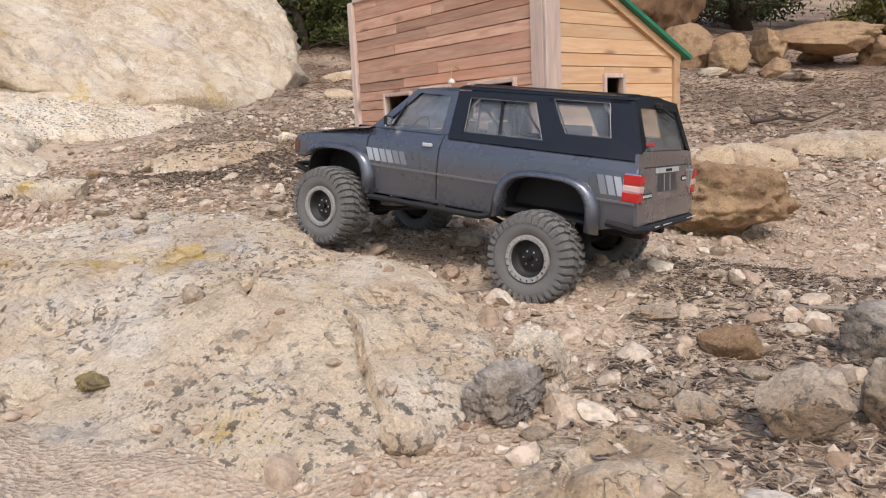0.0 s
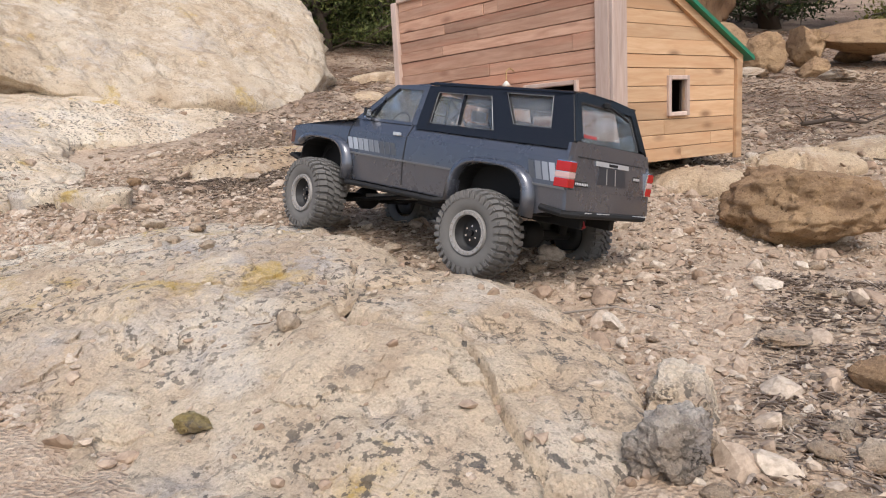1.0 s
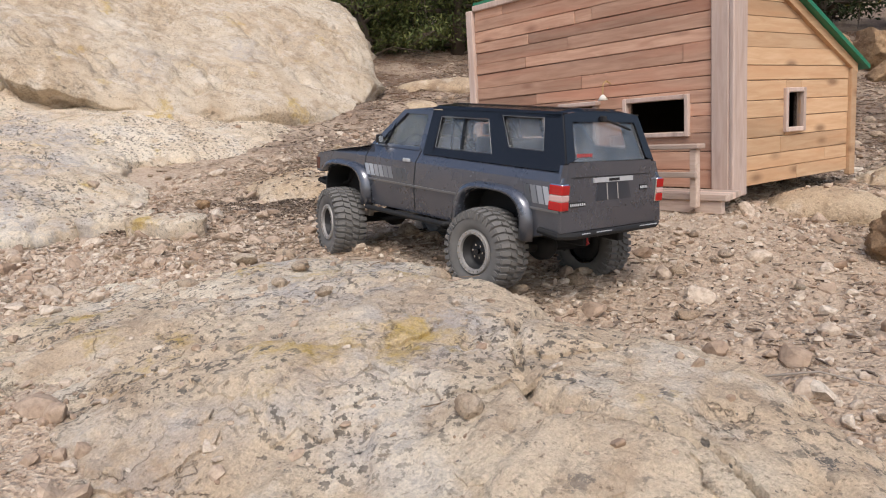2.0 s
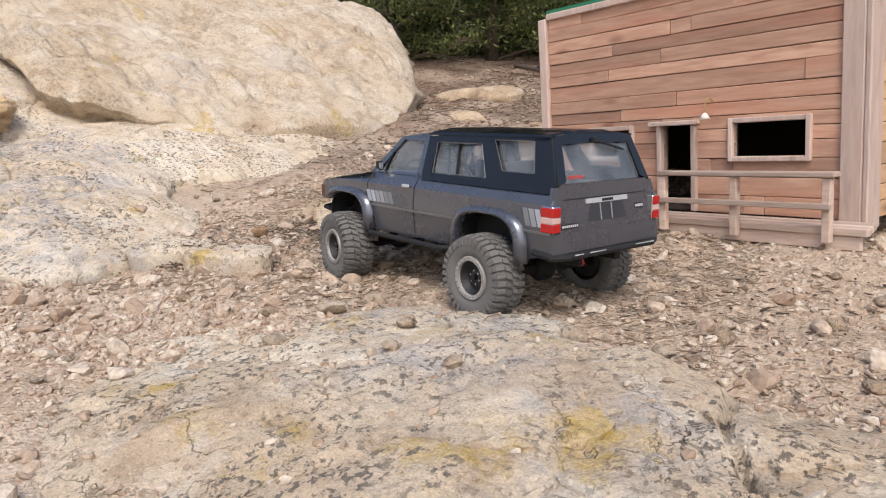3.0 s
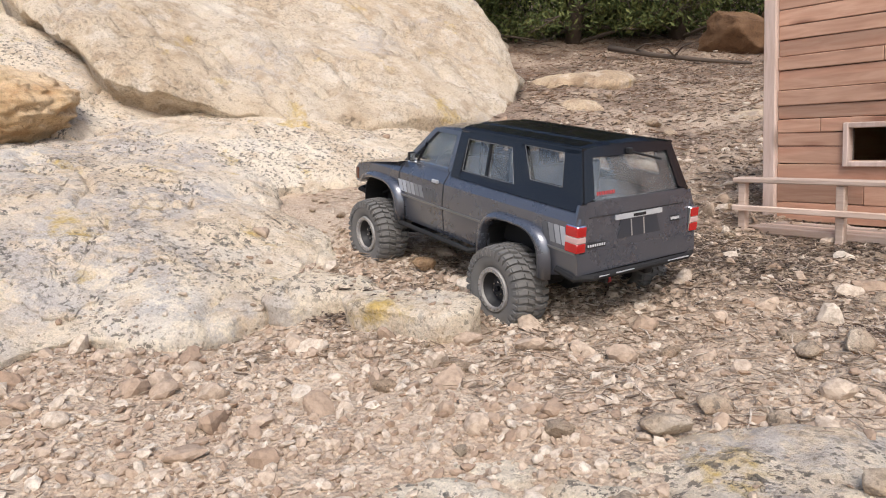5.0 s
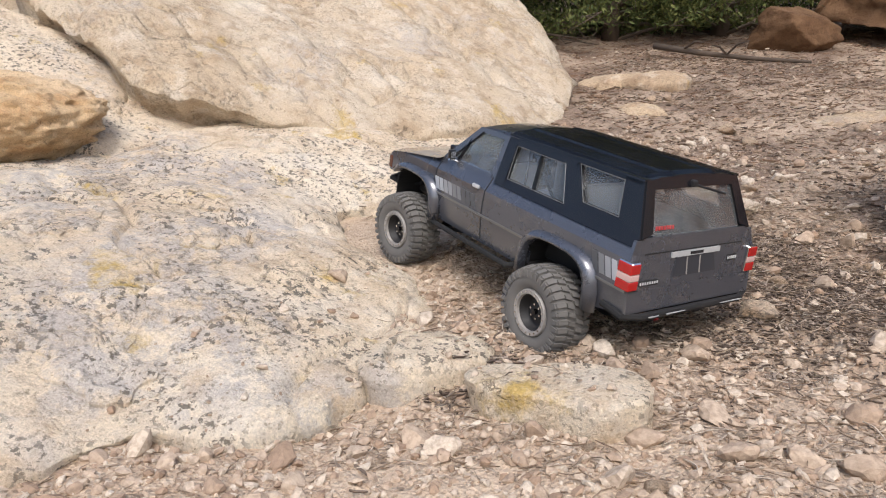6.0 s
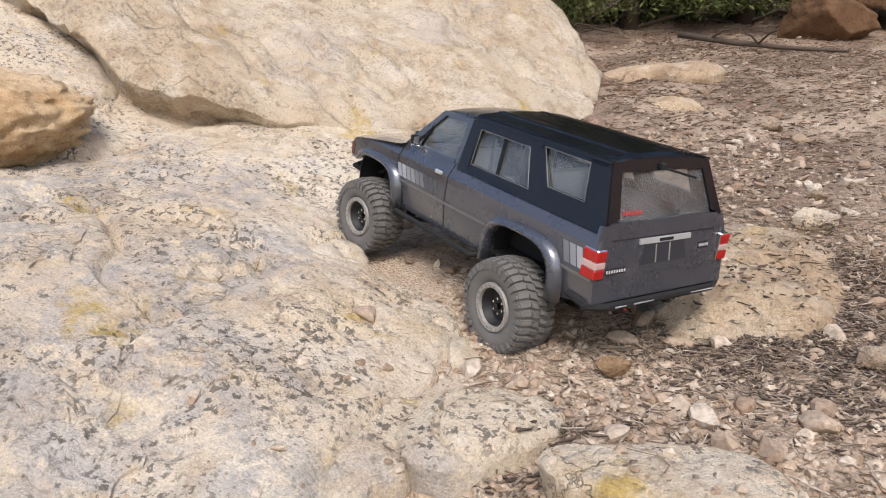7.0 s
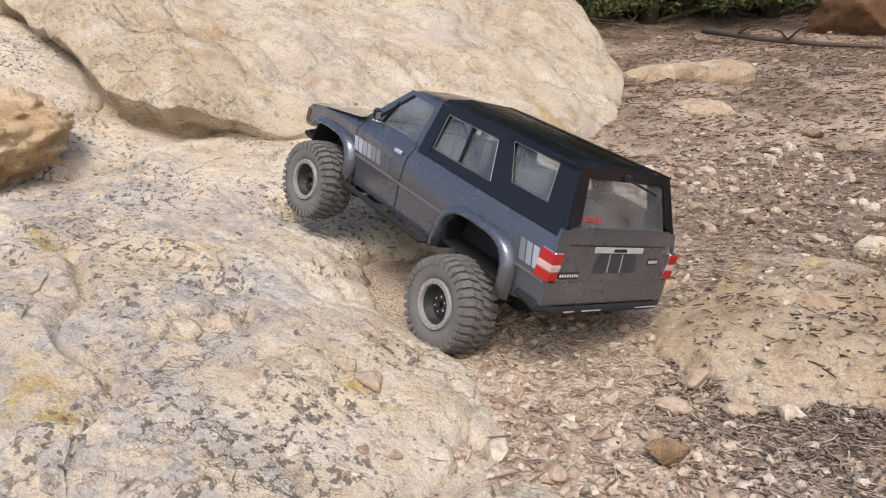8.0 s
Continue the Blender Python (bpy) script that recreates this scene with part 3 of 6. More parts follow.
def house():
    h = tagged(new("miniature_house"), "miniature wooden plank house with green roof and porch", "model house")
    h.matrix_world = HOUSE
    rnd = random.Random(11)
    # dark shell inside the boards; its near-black colour holds the rooms' shade
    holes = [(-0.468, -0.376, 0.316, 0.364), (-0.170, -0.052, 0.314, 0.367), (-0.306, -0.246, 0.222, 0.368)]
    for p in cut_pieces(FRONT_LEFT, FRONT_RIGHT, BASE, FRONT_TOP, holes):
        part("backing_board", box((p[0], 0.006, p[2]), (p[1], 0.011, p[3])), SHADE_WOOD, h)
    side_hole = (0.163, 0.213, 0.310, 0.368)
    shell = lambda y, z, d: (d, y, z)
    for name, x0, x1 in (("side_wall", FRONT_LEFT, FRONT_LEFT + 0.008), ("side_wall", FRONT_RIGHT - 0.011, FRONT_RIGHT - 0.006)):
        bm = bmesh.new()
        ys = [0.011, side_hole[0], side_hole[1], DEPTH]
        for a, b in zip(ys, ys[1:]):
            if a == side_hole[0] and x0 > -0.3:
                prism_into(bm, [(a, BASE), (b, BASE), (b, side_hole[2]), (a, side_hole[2])], x0, x1, shell)
                prism_into(bm, [(a, side_hole[3]), (b, side_hole[3]), (b, roof_line(b)), (a, roof_line(a))], x0, x1, shell)
            else:
                prism_into(bm, [(a, BASE), (b, BASE), (b, roof_line(b)), (a, roof_line(a))], x0, x1, shell)
        part(name, bm, SHADE_WOOD if x0 > -0.3 else PLANK_SIDE, h)
    part("back_wall", box((FRONT_LEFT + 0.008, DEPTH - 0.008, BASE), (FRONT_RIGHT - 0.011, DEPTH, BACK_TOP - 0.002)), SHADE_WOOD, h)
    part("floor_board", box((FRONT_LEFT + 0.008, 0.011, BASE), (FRONT_RIGHT - 0.011, DEPTH - 0.008, BASE + 0.008)), SHADE_WOOD, h)
    # front boards
    z = BASE
    while z < FRONT_TOP - 0.004:
        dz = min(rnd.choice((0.021, 0.024, 0.027, 0.030)), FRONT_TOP - z)
        if FRONT_TOP - z - dz < 0.008:
            dz = FRONT_TOP - z
        cuts = sorted(rnd.uniform(FRONT_LEFT + 0.08, FRONT_RIGHT - 0.08) for _ in range(rnd.choice((1, 1, 2))))
        ends = [FRONT_LEFT + 0.012] + cuts + [FRONT_RIGHT - 0.03]
        for a, b in zip(ends, ends[1:]):
            proud = rnd.uniform(0.0, 0.0022)
            for p in cut_pieces(a + 0.0004, b - 0.0004, z + 0.0004, z + dz - 0.0005, holes):
                tilt = rnd.uniform(-0.0006, 0.0006)
                bm = box((p[0], -0.0005 - proud, p[2]), (p[1], 0.0058, p[3]), 0.0009)
                for v in bm.verts:
                    v.co.z += tilt * (1 if v.co.x > (p[0] + p[1]) / 2 else -1)
                part("plank", bm, PLANK_FRONT, h)
        z += dz
    # side boards, cut to the roof's slope
    z, x0, x1 = BASE, FRONT_RIGHT - 0.0058, FRONT_RIGHT + 0.0005
    while z < FRONT_TOP - 0.02:
        dz = rnd.choice((0.024, 0.028, 0.032))
        cuts = [rnd.uniform(0.09, 0.32)] if rnd.random() < 0.5 and z < 0.4 else []
        ends = [0.030] + cuts + [DEPTH - 0.014]
        for a, b in zip(ends, ends[1:]):
            proud = rnd.uniform(0, 0.0018)
            for p in cut_pieces(a + 0.0004, b - 0.0004, z + 0.0004, z + dz - 0.0005, [side_hole]):
                y_end = (roof_line(0) - 0.012 - p[2]) / (FRONT_TOP - BACK_TOP) * DEPTH
                y_top = (roof_line(0) - 0.012 - p[3]) / (FRONT_TOP - BACK_TOP) * DEPTH
                if y_end <= p[0] + 0.004:
                    continue
                if p[1] <= y_top:
                    bm = box((x0, p[0], p[2]), (x1 + proud, p[1], p[3]), 0.0009)
                else:
                    out = [(p[0], p[2]), (min(p[1], y_end), p[2])]
                    if p[1] < y_end:
                        out.append((p[1], roof_line(p[1]) - 0.012))
                    out += [(y_top, p[3]), (p[0], p[3])] if y_top > p[0] else [(p[0], roof_line(p[0]) - 0.012)]
                    bm = prism(out, x0, x1 + proud, shell)
                part("plank", bm, PLANK_SIDE, h)
        z += dz
    # corner posts, roof edge boards
    for a, b, c, d in ((FRONT_LEFT - 0.009, FRONT_LEFT + 0.012, -0.009, 0.014), (FRONT_RIGHT - 0.030, FRONT_RIGHT + 0.001, -0.009, 0.004), (FRONT_RIGHT + 0.001, FRONT_RIGHT + 0.010, -0.009, 0.030)):
        part("corner_post", box((a, c, BASE - 0.012), (b, d, FRONT_TOP - 0.004 - 0.46 * max(0, d)), 0.002), TRIM_WOOD, h)
    part("corner_post", box((FRONT_RIGHT - 0.003, DEPTH - 0.014, BASE - 0.01), (FRONT_RIGHT + 0.008, DEPTH + 0.006, BACK_TOP - 0.004), 0.0015), PLANK_SIDE, h, "tan corner board")
    part("gable_board", prism([(0.030, roof_line(0.03) - 0.016), (DEPTH + 0.006, roof_line(DEPTH + 0.006) - 0.016), (DEPTH + 0.006, roof_line(DEPTH + 0.006)), (0.030, roof_line(0.03))], FRONT_RIGHT - 0.003, FRONT_RIGHT + 0.0085, shell), PLANK_SIDE, h)
    part("top_board", box((FRONT_LEFT + 0.013, -0.008, FRONT_TOP - 0.014), (FRONT_RIGHT - 0.031, 0.004, FRONT_TOP - 0.002), 0.0015), TRIM_WOOD, h)
    roof = [(0.005, roof_line(0.005) + 0.001), (DEPTH + 0.030, roof_line(DEPTH + 0.030) + 0.001), (DEPTH + 0.030, roof_line(DEPTH + 0.030) + 0.009), (0.005, roof_line(0.005) + 0.009)]
    part("roof", prism(roof, FRONT_LEFT + 0.002, FRONT_RIGHT + 0.020, shell), GREEN, h, "green painted sheet roof")
    # openings
    frame_parts(h, "window_frame", *holes[0], 0.008, -0.008, 0.012)
    frame_parts(h, "window_frame", *holes[1], 0.008, -0.008, 0.012)
    frame_parts(h, "window_frame", side_hole[0], side_hole[1], side_hole[2], side_hole[3], 0.008, FRONT_RIGHT - 0.012, FRONT_RIGHT + 0.007, True)
    a, b, c, d = holes[2]
    part("door_post", box((a - 0.009, -0.010, c), (a, 0.012, d), 0.0015), TRIM_WOOD, h)
    part("door_post", box((b, -0.010, c), (b + 0.009, 0.012, d), 0.0015), TRIM_WOOD, h)
    part("door_lintel", box((a - 0.022, -0.016, d), (b + 0.014, 0.012, d + 0.008), 0.0015), TRIM_WOOD, h)
    lamp = part("porch_lamp", tube([(-0.208, 0.0, 0.404), (-0.209, -0.012, 0.410), (-0.210, -0.020, 0.404), (-0.210, -0.021, 0.386)], 0.0012, 6), plain("brass_wire", (0.45, 0.30, 0.12), 0.5, 0.4), h)
    bm = lathe([(0.0015, 0.004), (0.004, 0.002), (0.0095, -0.006), (0.008, -0.006), (0.0, -0.004)], 16)
    bmesh.ops.transform(bm, matrix=Matrix.Translation((-0.210, -0.021, 0.382)) @ Matrix.Rotation(math.pi / 2, 4, "X"), verts=bm.verts)
    part("lamp_shade", bm, plain("cream_enamel", (0.72, 0.68, 0.60), 0.4), lamp, smooth=True)
    # porch
    for k in range(5):
        part("deck_board", box((FRONT_LEFT - 0.004 + 0.002 * k, -0.078 + k * 0.0138, BASE - 0.010), (FRONT_RIGHT + 0.040 - 0.004 * k, -0.0655 + k * 0.0138, BASE), 0.001), RAIL_WOOD, h)
    part("deck_beam", box((FRONT_LEFT, -0.074, BASE - 0.030), (FRONT_RIGHT + 0.03, -0.064, BASE - 0.0105), 0.001), RAIL_WOOD, h)
    for posts, a, b in (((-0.585, -0.436, -0.318), -0.598, -0.308), ((-0.244, -0.117, 0.020), -0.250, 0.032)):
        for u in posts:
            part("railing_post", box((u - 0.006, -0.090, BASE - 0.020), (u + 0.006, -0.079, 0.2895), 0.0012), RAIL_WOOD, h)
        part("handrail", box((a, -0.094, 0.290), (b, -0.074, 0.2975), 0.0014), RAIL_WOOD, h)
        part("middle_rail", box((a, -0.0965, 0.247), (b - 0.004, -0.0905, 0.2555), 0.001), RAIL_WOOD, h)
    return h


HOUSE_THING = house()

# ---- the toy truck ----
# Truck space: x forward, y to its left, z up; drawn at a tenth of life size, then brought to the model's scale.
S = 1.05
PAINT, nt_, b_ = material("gunmetal_paint")
co_ = nt_.nodes.new("ShaderNodeTexCoord").outputs["Object"]
flake, dust = texture(nt_, co_, 900.0, 2), texture(nt_, co_, 14.0, 7, 0.7)
nt_.links.new(mix(nt_, ramp(nt_, dust.outputs[0], ((0.5, 0.0), (0.85, 0.12))), mix(nt_, flake.outputs[0], (0.060, 0.064, 0.078), (0.112, 0.120, 0.144)), (0.20, 0.165, 0.13)), b_.inputs["Base Color"])
nt_.links.new(ramp(nt_, dust.outputs[0], ((0.35, 0.22), (0.75, 0.38))), b_.inputs["Roughness"])
b_.inputs["Metallic"].default_value = 0.5
b_.inputs["Coat Weight"].default_value, b_.inputs["Coat Roughness"].default_value = 1.0, 0.08
BLACK = plain("satin_black_plastic", (0.008, 0.0085, 0.011), 0.20, 0.0, 0.3)
MATT_BLACK = plain("matt_black", (0.009, 0.0085, 0.0085), 0.75, 0.0, 0.3)
RUBBER = plain("dusty_rubber", (0.135, 0.128, 0.118), 0.92, 0.0, 0.35, 60.0, 0.0006)
RIM_BLACK = plain("dull_black_rim", (0.016, 0.015, 0.015), 0.6, 0.0, 0.4)
ALLOY = plain("dusty_alloy", (0.36, 0.34, 0.315), 0.6, 0.4, 0.35, 400.0)
TRIM_METAL = plain("trim_metal", (0.17, 0.17, 0.17), 0.4, 0.4, 0.1)
SILVER = plain("silver_plastic", (0.52, 0.53, 0.54), 0.35, 0.35, 0.12)
CHROME = plain("chrome", (0.70, 0.71, 0.72), 0.18, 1.0, 0.1)
STRIPE_DARK = plain("dark_stripe", (0.040, 0.043, 0.052), 0.4, 0.2, 0.08)
SHADES = [plain("stripe", (c, c * 1.05, c * 1.13), 0.4, 0.3, 0.08) for c in (0.42, 0.30, 0.20, 0.09)]
RED_LENS = plain("red_lens", (0.38, 0.013, 0.012), 0.2, 0.0, 0.1)
WHITE_LENS = plain("white_lens", (0.56, 0.37, 0.34), 0.2, 0.0, 0.06)
AMBER = plain("amber_lens", (0.10, 0.04, 0.025), 0.25)
SEAT = plain("grey_seat", (0.34, 0.34, 0.35), 0.8)
RED_PRINT = plain("red_print", (0.36, 0.03, 0.03), 0.5)
WHITE_PRINT = plain("white_print", (0.55, 0.55, 0.55), 0.5)
GLASS, ng_, bg_ = material("window_glass")
bg_.inputs["Base Color"].default_value = (0.86, 0.90, 0.92, 1)
bg_.inputs["Roughness"].default_value = 0.04
bg_.inputs["Transmission Weight"].default_value = 1.0
bg_.inputs["IOR"].default_value = 1.45
# thin dust, whose paleness also paints in the sky's reflection on the panes
dust_sheen, out_ = ng_.nodes.new("ShaderNodeBsdfDiffuse"), ng_.nodes["Material Output"]
dust_sheen.inputs[0].default_value = (0.55, 0.56, 0.56, 1)
dusty = ng_.nodes.new("ShaderNodeMixShader")
smear = texture(ng_, ng_.nodes.new("ShaderNodeTexCoord").outputs["Object"], 25.0, 5)
ng_.links.new(ramp(ng_, smear.outputs[0], ((0.35, 0.03), (0.75, 0.13))), dusty.inputs[0])
ng_.links.new(bg_.outputs[0], dusty.inputs[1])
ng_.links.new(dust_sheen.outputs[0], dusty.inputs[2])
ng_.links.new(dusty.outputs[0], out_.inputs[0])

HUBS = {"front": 0.146, "rear": -0.131}
TYRE_R, HUB_Z, HUB_Y = 0.0462, 0.080, 0.112
BELT, ROOF, TRIM = 0.183, 0.2315, 0.1404


def side_y(z):
    """Half the body's width at a height: a tucked-in sill, a soft shoulder, and a cabin that leans in above the belt."""
    if z <= TRIM:
        return 0.0862 - 0.10 * (TRIM - z)
    if z <= 0.168:
        return 0.0862 - 0.0016 * ((z - TRIM) / 0.0276) ** 2
    if z < BELT:
        return 0.0846 - 0.0096 * (z - 0.168) / 0.015
    return 0.0750 - (z - BELT) / (ROOF - BELT) * 0.0130


def scaled(bm):
    bmesh.ops.transform(bm, matrix=Matrix.Scale(S, 4), verts=bm.verts)
    return bm


def tpart(name, bm, mat, parent, label="", smooth=False):
    return part(name, scaled(bm), mat, parent, label, smooth)


def lean(x, z, d):
    """A place on the left side's skin, d outwards."""
    return (x, side_y(z) + d, z)


LEVELS = (0.112, 0.118, 0.126, 0.134, 0.1404, 0.148, 0.155, 0.162, 0.168, 0.1755, 0.183)


def skin(outline, a, b, side):
    """A flat shape of (x, z) laid on the curved body side, from a to b outwards."""
    bm = prism(outline, a, b, lambda u, v, d: (u, d, v))
    for level in LEVELS:
        bmesh.ops.bisect_plane(bm, geom=bm.verts[:] + bm.edges[:] + bm.faces[:], plane_co=(0, 0, level), plane_no=(0, 0, 1))
    for v in bm.verts:
        v.co.y = side * (side_y(v.co.z) + v.co.y)
    return bm


def mirrored(place, side):
    return lambda u, v, d: (lambda p: (p[0], side * p[1], p[2]))(place(u, v, d))


def arch(cx, r, n=7, squash=0.94, foot=0.108):
    """The squared wheel arch as points from the rear foot over the top to the front foot."""
    pts = []
    for k in range(n + 1):
        a = math.pi * (1 - k / n)
        c, s = math.cos(a), math.sin(a)
        e = 0.62
        pts.append((cx + r * abs(c) ** e * (1 if c > 0 else -1), foot + r * squash * abs(s) ** e))
    return pts


def truck():
    t = tagged(new("toy_truck"), "dark grey metallic scale model off-road truck with dusty tyres", "toy truck")
    # shell of the lower body: two sides with wheel arches, hood, tail
    RA, RF = 0.0475, 0.0475
    rear = arch(HUBS["rear"], RA)
    front = arch(HUBS["front"], RF)
    low = [(-0.2225, 0.120)] + [(x, z) for x, z in rear] + [(x, z) for x, z in front if x < HUBS["front"] + 0.030 or z > 0.139] + [(0.1985, 0.139)]
    prof = low + [(0.2155, 0.138), (0.2155, 0.158), (0.2105, 0.1635), (0.16, 0.1725), (0.1035, 0.1805), (0.090, BELT), (-0.214, BELT), (-0.221, 0.168), (-0.2235, 0.140)]
    for side in (1, -1):
        bm = skin(prof, -0.0035, 0.0, side)
        bmesh.ops.triangulate(bm, faces=[f for f in bm.faces if len(f.verts) > 4])
        tpart("body_side", bm, PAINT, t)
        # seams and trim line
        for x, z0, z1, tilt in ((0.1035, 0.112, 0.178, -0.004), (0.000, 0.112, BELT, 0.0)):
            tpart("door_seam", skin([(x, z0), (x + 0.0013, z0), (x + 0.0013 + tilt, z1), (x + tilt, z1)], -0.0006, 0.0004, side), MATT_BLACK, t)
        for x0, x1 in ((-0.083, 0.100), (-0.2215, -0.1815)):
            tpart("trim_line", skin([(x0, TRIM - 0.0013), (x1, TRIM - 0.0013), (x1, TRIM + 0.0010), (x0, TRIM + 0.0010)], 0.0, 0.0013, side), TRIM_METAL, t)
        # flares
        for cx in HUBS.values():
            inner, outer = arch(cx, 0.0475, 14), arch(cx, 0.0590, 14, 0.90, 0.106)
            bm = bmesh.new()
            loops = []
            if cx > 0:
                inner, outer = inner[:12], outer[:12]
            for (xi, zi), (xo, zo) in zip(inner, outer):
                xm, zm = xi * 0.45 + xo * 0.55, zi * 0.45 + zo * 0.55
                sec = [(xo, 0.0, zo), (xm * 0.4 + xo * 0.6, 0.0065, zm * 0.4 + zo * 0.6), (xm * 0.6 + xi * 0.4, 0.0095, zm * 0.6 + zi * 0.4), (xi, 0.0090, zi), (xi, -0.003, zi)]
                loops.append([bm.verts.new((x, side * (0.0858 + d), z)) for x, d, z in sec])
            for p, q in zip(loops, loops[1:]):
                for k in range(4):
                    bm.faces.new((p[k], p[k + 1], q[k + 1], q[k]))
            for end in (loops[0], loops[-1]):
                bm.faces.new(end)
            tpart("wheel_arch", bm, PAINT, t, smooth=True)
        for cx in HUBS.values():
            path = arch(cx, 0.0485, 14)
            bm = bmesh.new()
            prism_into(bm, path + [(x * 0.97 + cx * 0.03, z - 0.0012) for x, z in reversed(path)], 0.030, 0.0850, lambda u, v, d, s=side: (u, s * d, v))
            bmesh.ops.triangulate(bm, faces=[f for f in bm.faces if len(f.verts) > 4])
            tpart("wheel_well", bm, MATT_BLACK, t)
            tpart("well_wall", prism([(cx - 0.047, 0.108), (cx + 0.047, 0.108), (cx + 0.044, 0.152), (cx - 0.044, 0.152)], 0.0385, 0.0400, lambda u, v, d, s=side: (u, s * d, v)), MATT_BLACK, t)
        # stripes
        for k in range(9):
            x = 0.096 - k * 0.0095
            tpart("stripe", skin([(x - 0.0074, 0.1450), (x, 0.1450), (x + 0.0060, 0.1590), (x - 0.0014, 0.1590)], -0.0004, 0.0004, side), SHADES[min(k // 2, 3)] if k < 8 else SHADES[3], t)
        for k in range(4):
            x = -0.1790 - k * 0.0084
            tpart("stripe", skin([(x - 0.0066, 0.1455), (x, 0.1455), (x + 0.0062, 0.1630), (x - 0.0004, 0.1630)], -0.0004, 0.0004, side), SHADES[3 - k], t)
        handle = tpart("door_handle", box((0.0085, 0.0855, 0.1680), (0.0210, 0.0885, 0.1720), 0.0007, Matrix.Diagonal((1, side, 1, 1))), SILVER, t, "silver door handle")
        # cabin pillars and glass on the leaning side
        place = mirrored(lean, side)
        body = [("front_pillar", [(0.0900, BELT), (0.1035, BELT - 0.002), (0.0500, 0.2285), (0.0420, 0.2265)], PAINT),
                ("roof_rail", [(0.0500, 0.2285), (0.0420, 0.2240), (-0.006, 0.2240), (-0.006, 0.2300)], PAINT),
                ("door_pillar", [(-0.006, BELT), (0.006, BELT), (0.0035, 0.2245), (-0.006, 0.2245)], PAINT)]
        for name, out, mat in body:
            tpart(name, prism(out, -0.006, 0.0005, place), mat, t)
        top = [("hardtop_pillar", [(-0.0225, BELT - 0.004), (-0.006, BELT - 0.004), (-0.006, 0.2300), (-0.0215, 0.2300)]),
               ("hardtop_rail", [(-0.0215, 0.2240), (-0.0215, 0.2315), (-0.199, 0.2330), (-0.196, 0.2290), (-0.115, 0.2290), (-0.1135, 0.2240)]),
               ("hardtop_sill", [(-0.0225, BELT - 0.004), (-0.0225, 0.1872), (-0.1150, 0.1872), (-0.124, 0.1830), (-0.124, 0.1785)]),
               ("hardtop_pillar", [(-0.124, 0.1785), (-0.1165, 0.1872), (-0.1000, 0.2240), (-0.1135, 0.2240), (-0.117, 0.2290), (-0.1385, 0.1960), (-0.1420, 0.1785)]),
               ("hardtop_sill", [(-0.1420, 0.1785), (-0.1385, 0.1960), (-0.1870, 0.1960), (-0.1900, 0.1785)]),
               ("hardtop_pillar", [(-0.1900, 0.1785), (-0.1865, 0.1960), (-0.1770, 0.2320), (-0.199, 0.2330), (-0.2165, 0.1870), (-0.2165, 0.1785)])]
        for name, out in top:
            tpart(name, prism(out, -0.005, 0.0022, place), BLACK, t, "satin black hardtop")
        for name, out in (("side_window", [(0.006, BELT), (0.090, BELT), (0.0420, 0.2245), (0.0035, 0.2245)]),
                          ("side_window", [(-0.0225, 0.1872), (-0.1165, 0.1872), (-0.1000, 0.2240), (-0.0215, 0.2240)]),
                          ("side_window", [(-0.1385, 0.1960), (-0.1865, 0.1960), (-0.1775, 0.2290), (-0.117, 0.2290)])):
            g = tpart(name, prism(out, -0.0035, -0.0025, place), GLASS, t, "clear side window")
            g.visible_shadow = False
        # body-coloured door window frame and sill
        tpart("door_sill", prism([(0.004, BELT - 0.001), (0.092, BELT - 0.001), (0.0895, BELT + 0.0025), (0.004, BELT + 0.0025)], -0.004, 0.0012, place), PAINT, t)
        tpart("door_badge", prism([(-0.018, 0.2005), (-0.009, 0.2005), (-0.009, 0.2040), (-0.018, 0.2040)], 0.0022, 0.0028, place), SILVER, t)
        tpart("hardtop_gutter", prism([(-0.006, 0.2312), (-0.200, 0.2327), (-0.200, 0.2347), (-0.006, 0.2332)], -0.004, 0.0034, place), BLACK, t)
        # silver window surrounds
        rims = [[(-0.024, 0.1882), (-0.1155, 0.1882), (-0.0998, 0.2232), (-0.0228, 0.2232)], [(-0.1392, 0.1968), (-0.1855, 0.1968), (-0.1772, 0.2284), (-0.1190, 0.2284)]]
        for pts in rims:
            bm = bmesh.new()
            for (a, b), (c, d) in zip(pts, pts[1:] + pts[:1]):
                tube_into(bm, [lean(a, b, 0.002), lean(c, d, 0.002)], 0.00042, 5)
            for v in bm.verts:
                v.co.y *= side
            tpart("window_trim", bm, TRIM_METAL, t)
        tpart("window_bar", prism([(-0.0665, 0.1872), (-0.0645, 0.1872), (-0.0595, 0.2240), (-0.0615, 0.2240)], -0.003, 0.001, place), BLACK, t)
        tpart("vent_bar", prism([(0.0755, BELT), (0.0735, BELT), (0.0600, 0.2130), (0.0615, 0.2125)], -0.003, 0.001, place), BLACK, t)
        # mirror
        mirror = tpart("wing_mirror", soften(box((0.0735, 0.0775, 0.1850), (0.0785, 0.0870, 0.1965), 0.0, Matrix.Diagonal((1, side, 1, 1))), 0.0020, 3), BLACK, t)
        tpart("mirror_glass", box((0.0730, 0.0790, 0.1868), (0.0736, 0.0856, 0.1948), 0.0, Matrix.Diagonal((1, side, 1, 1))), CHROME, mirror)
        tpart("mirror_arm", tube([(0.076, side * 0.075, 0.183), (0.0745, side * 0.087, 0.1855)], 0.0012, 6), CHROME, mirror)
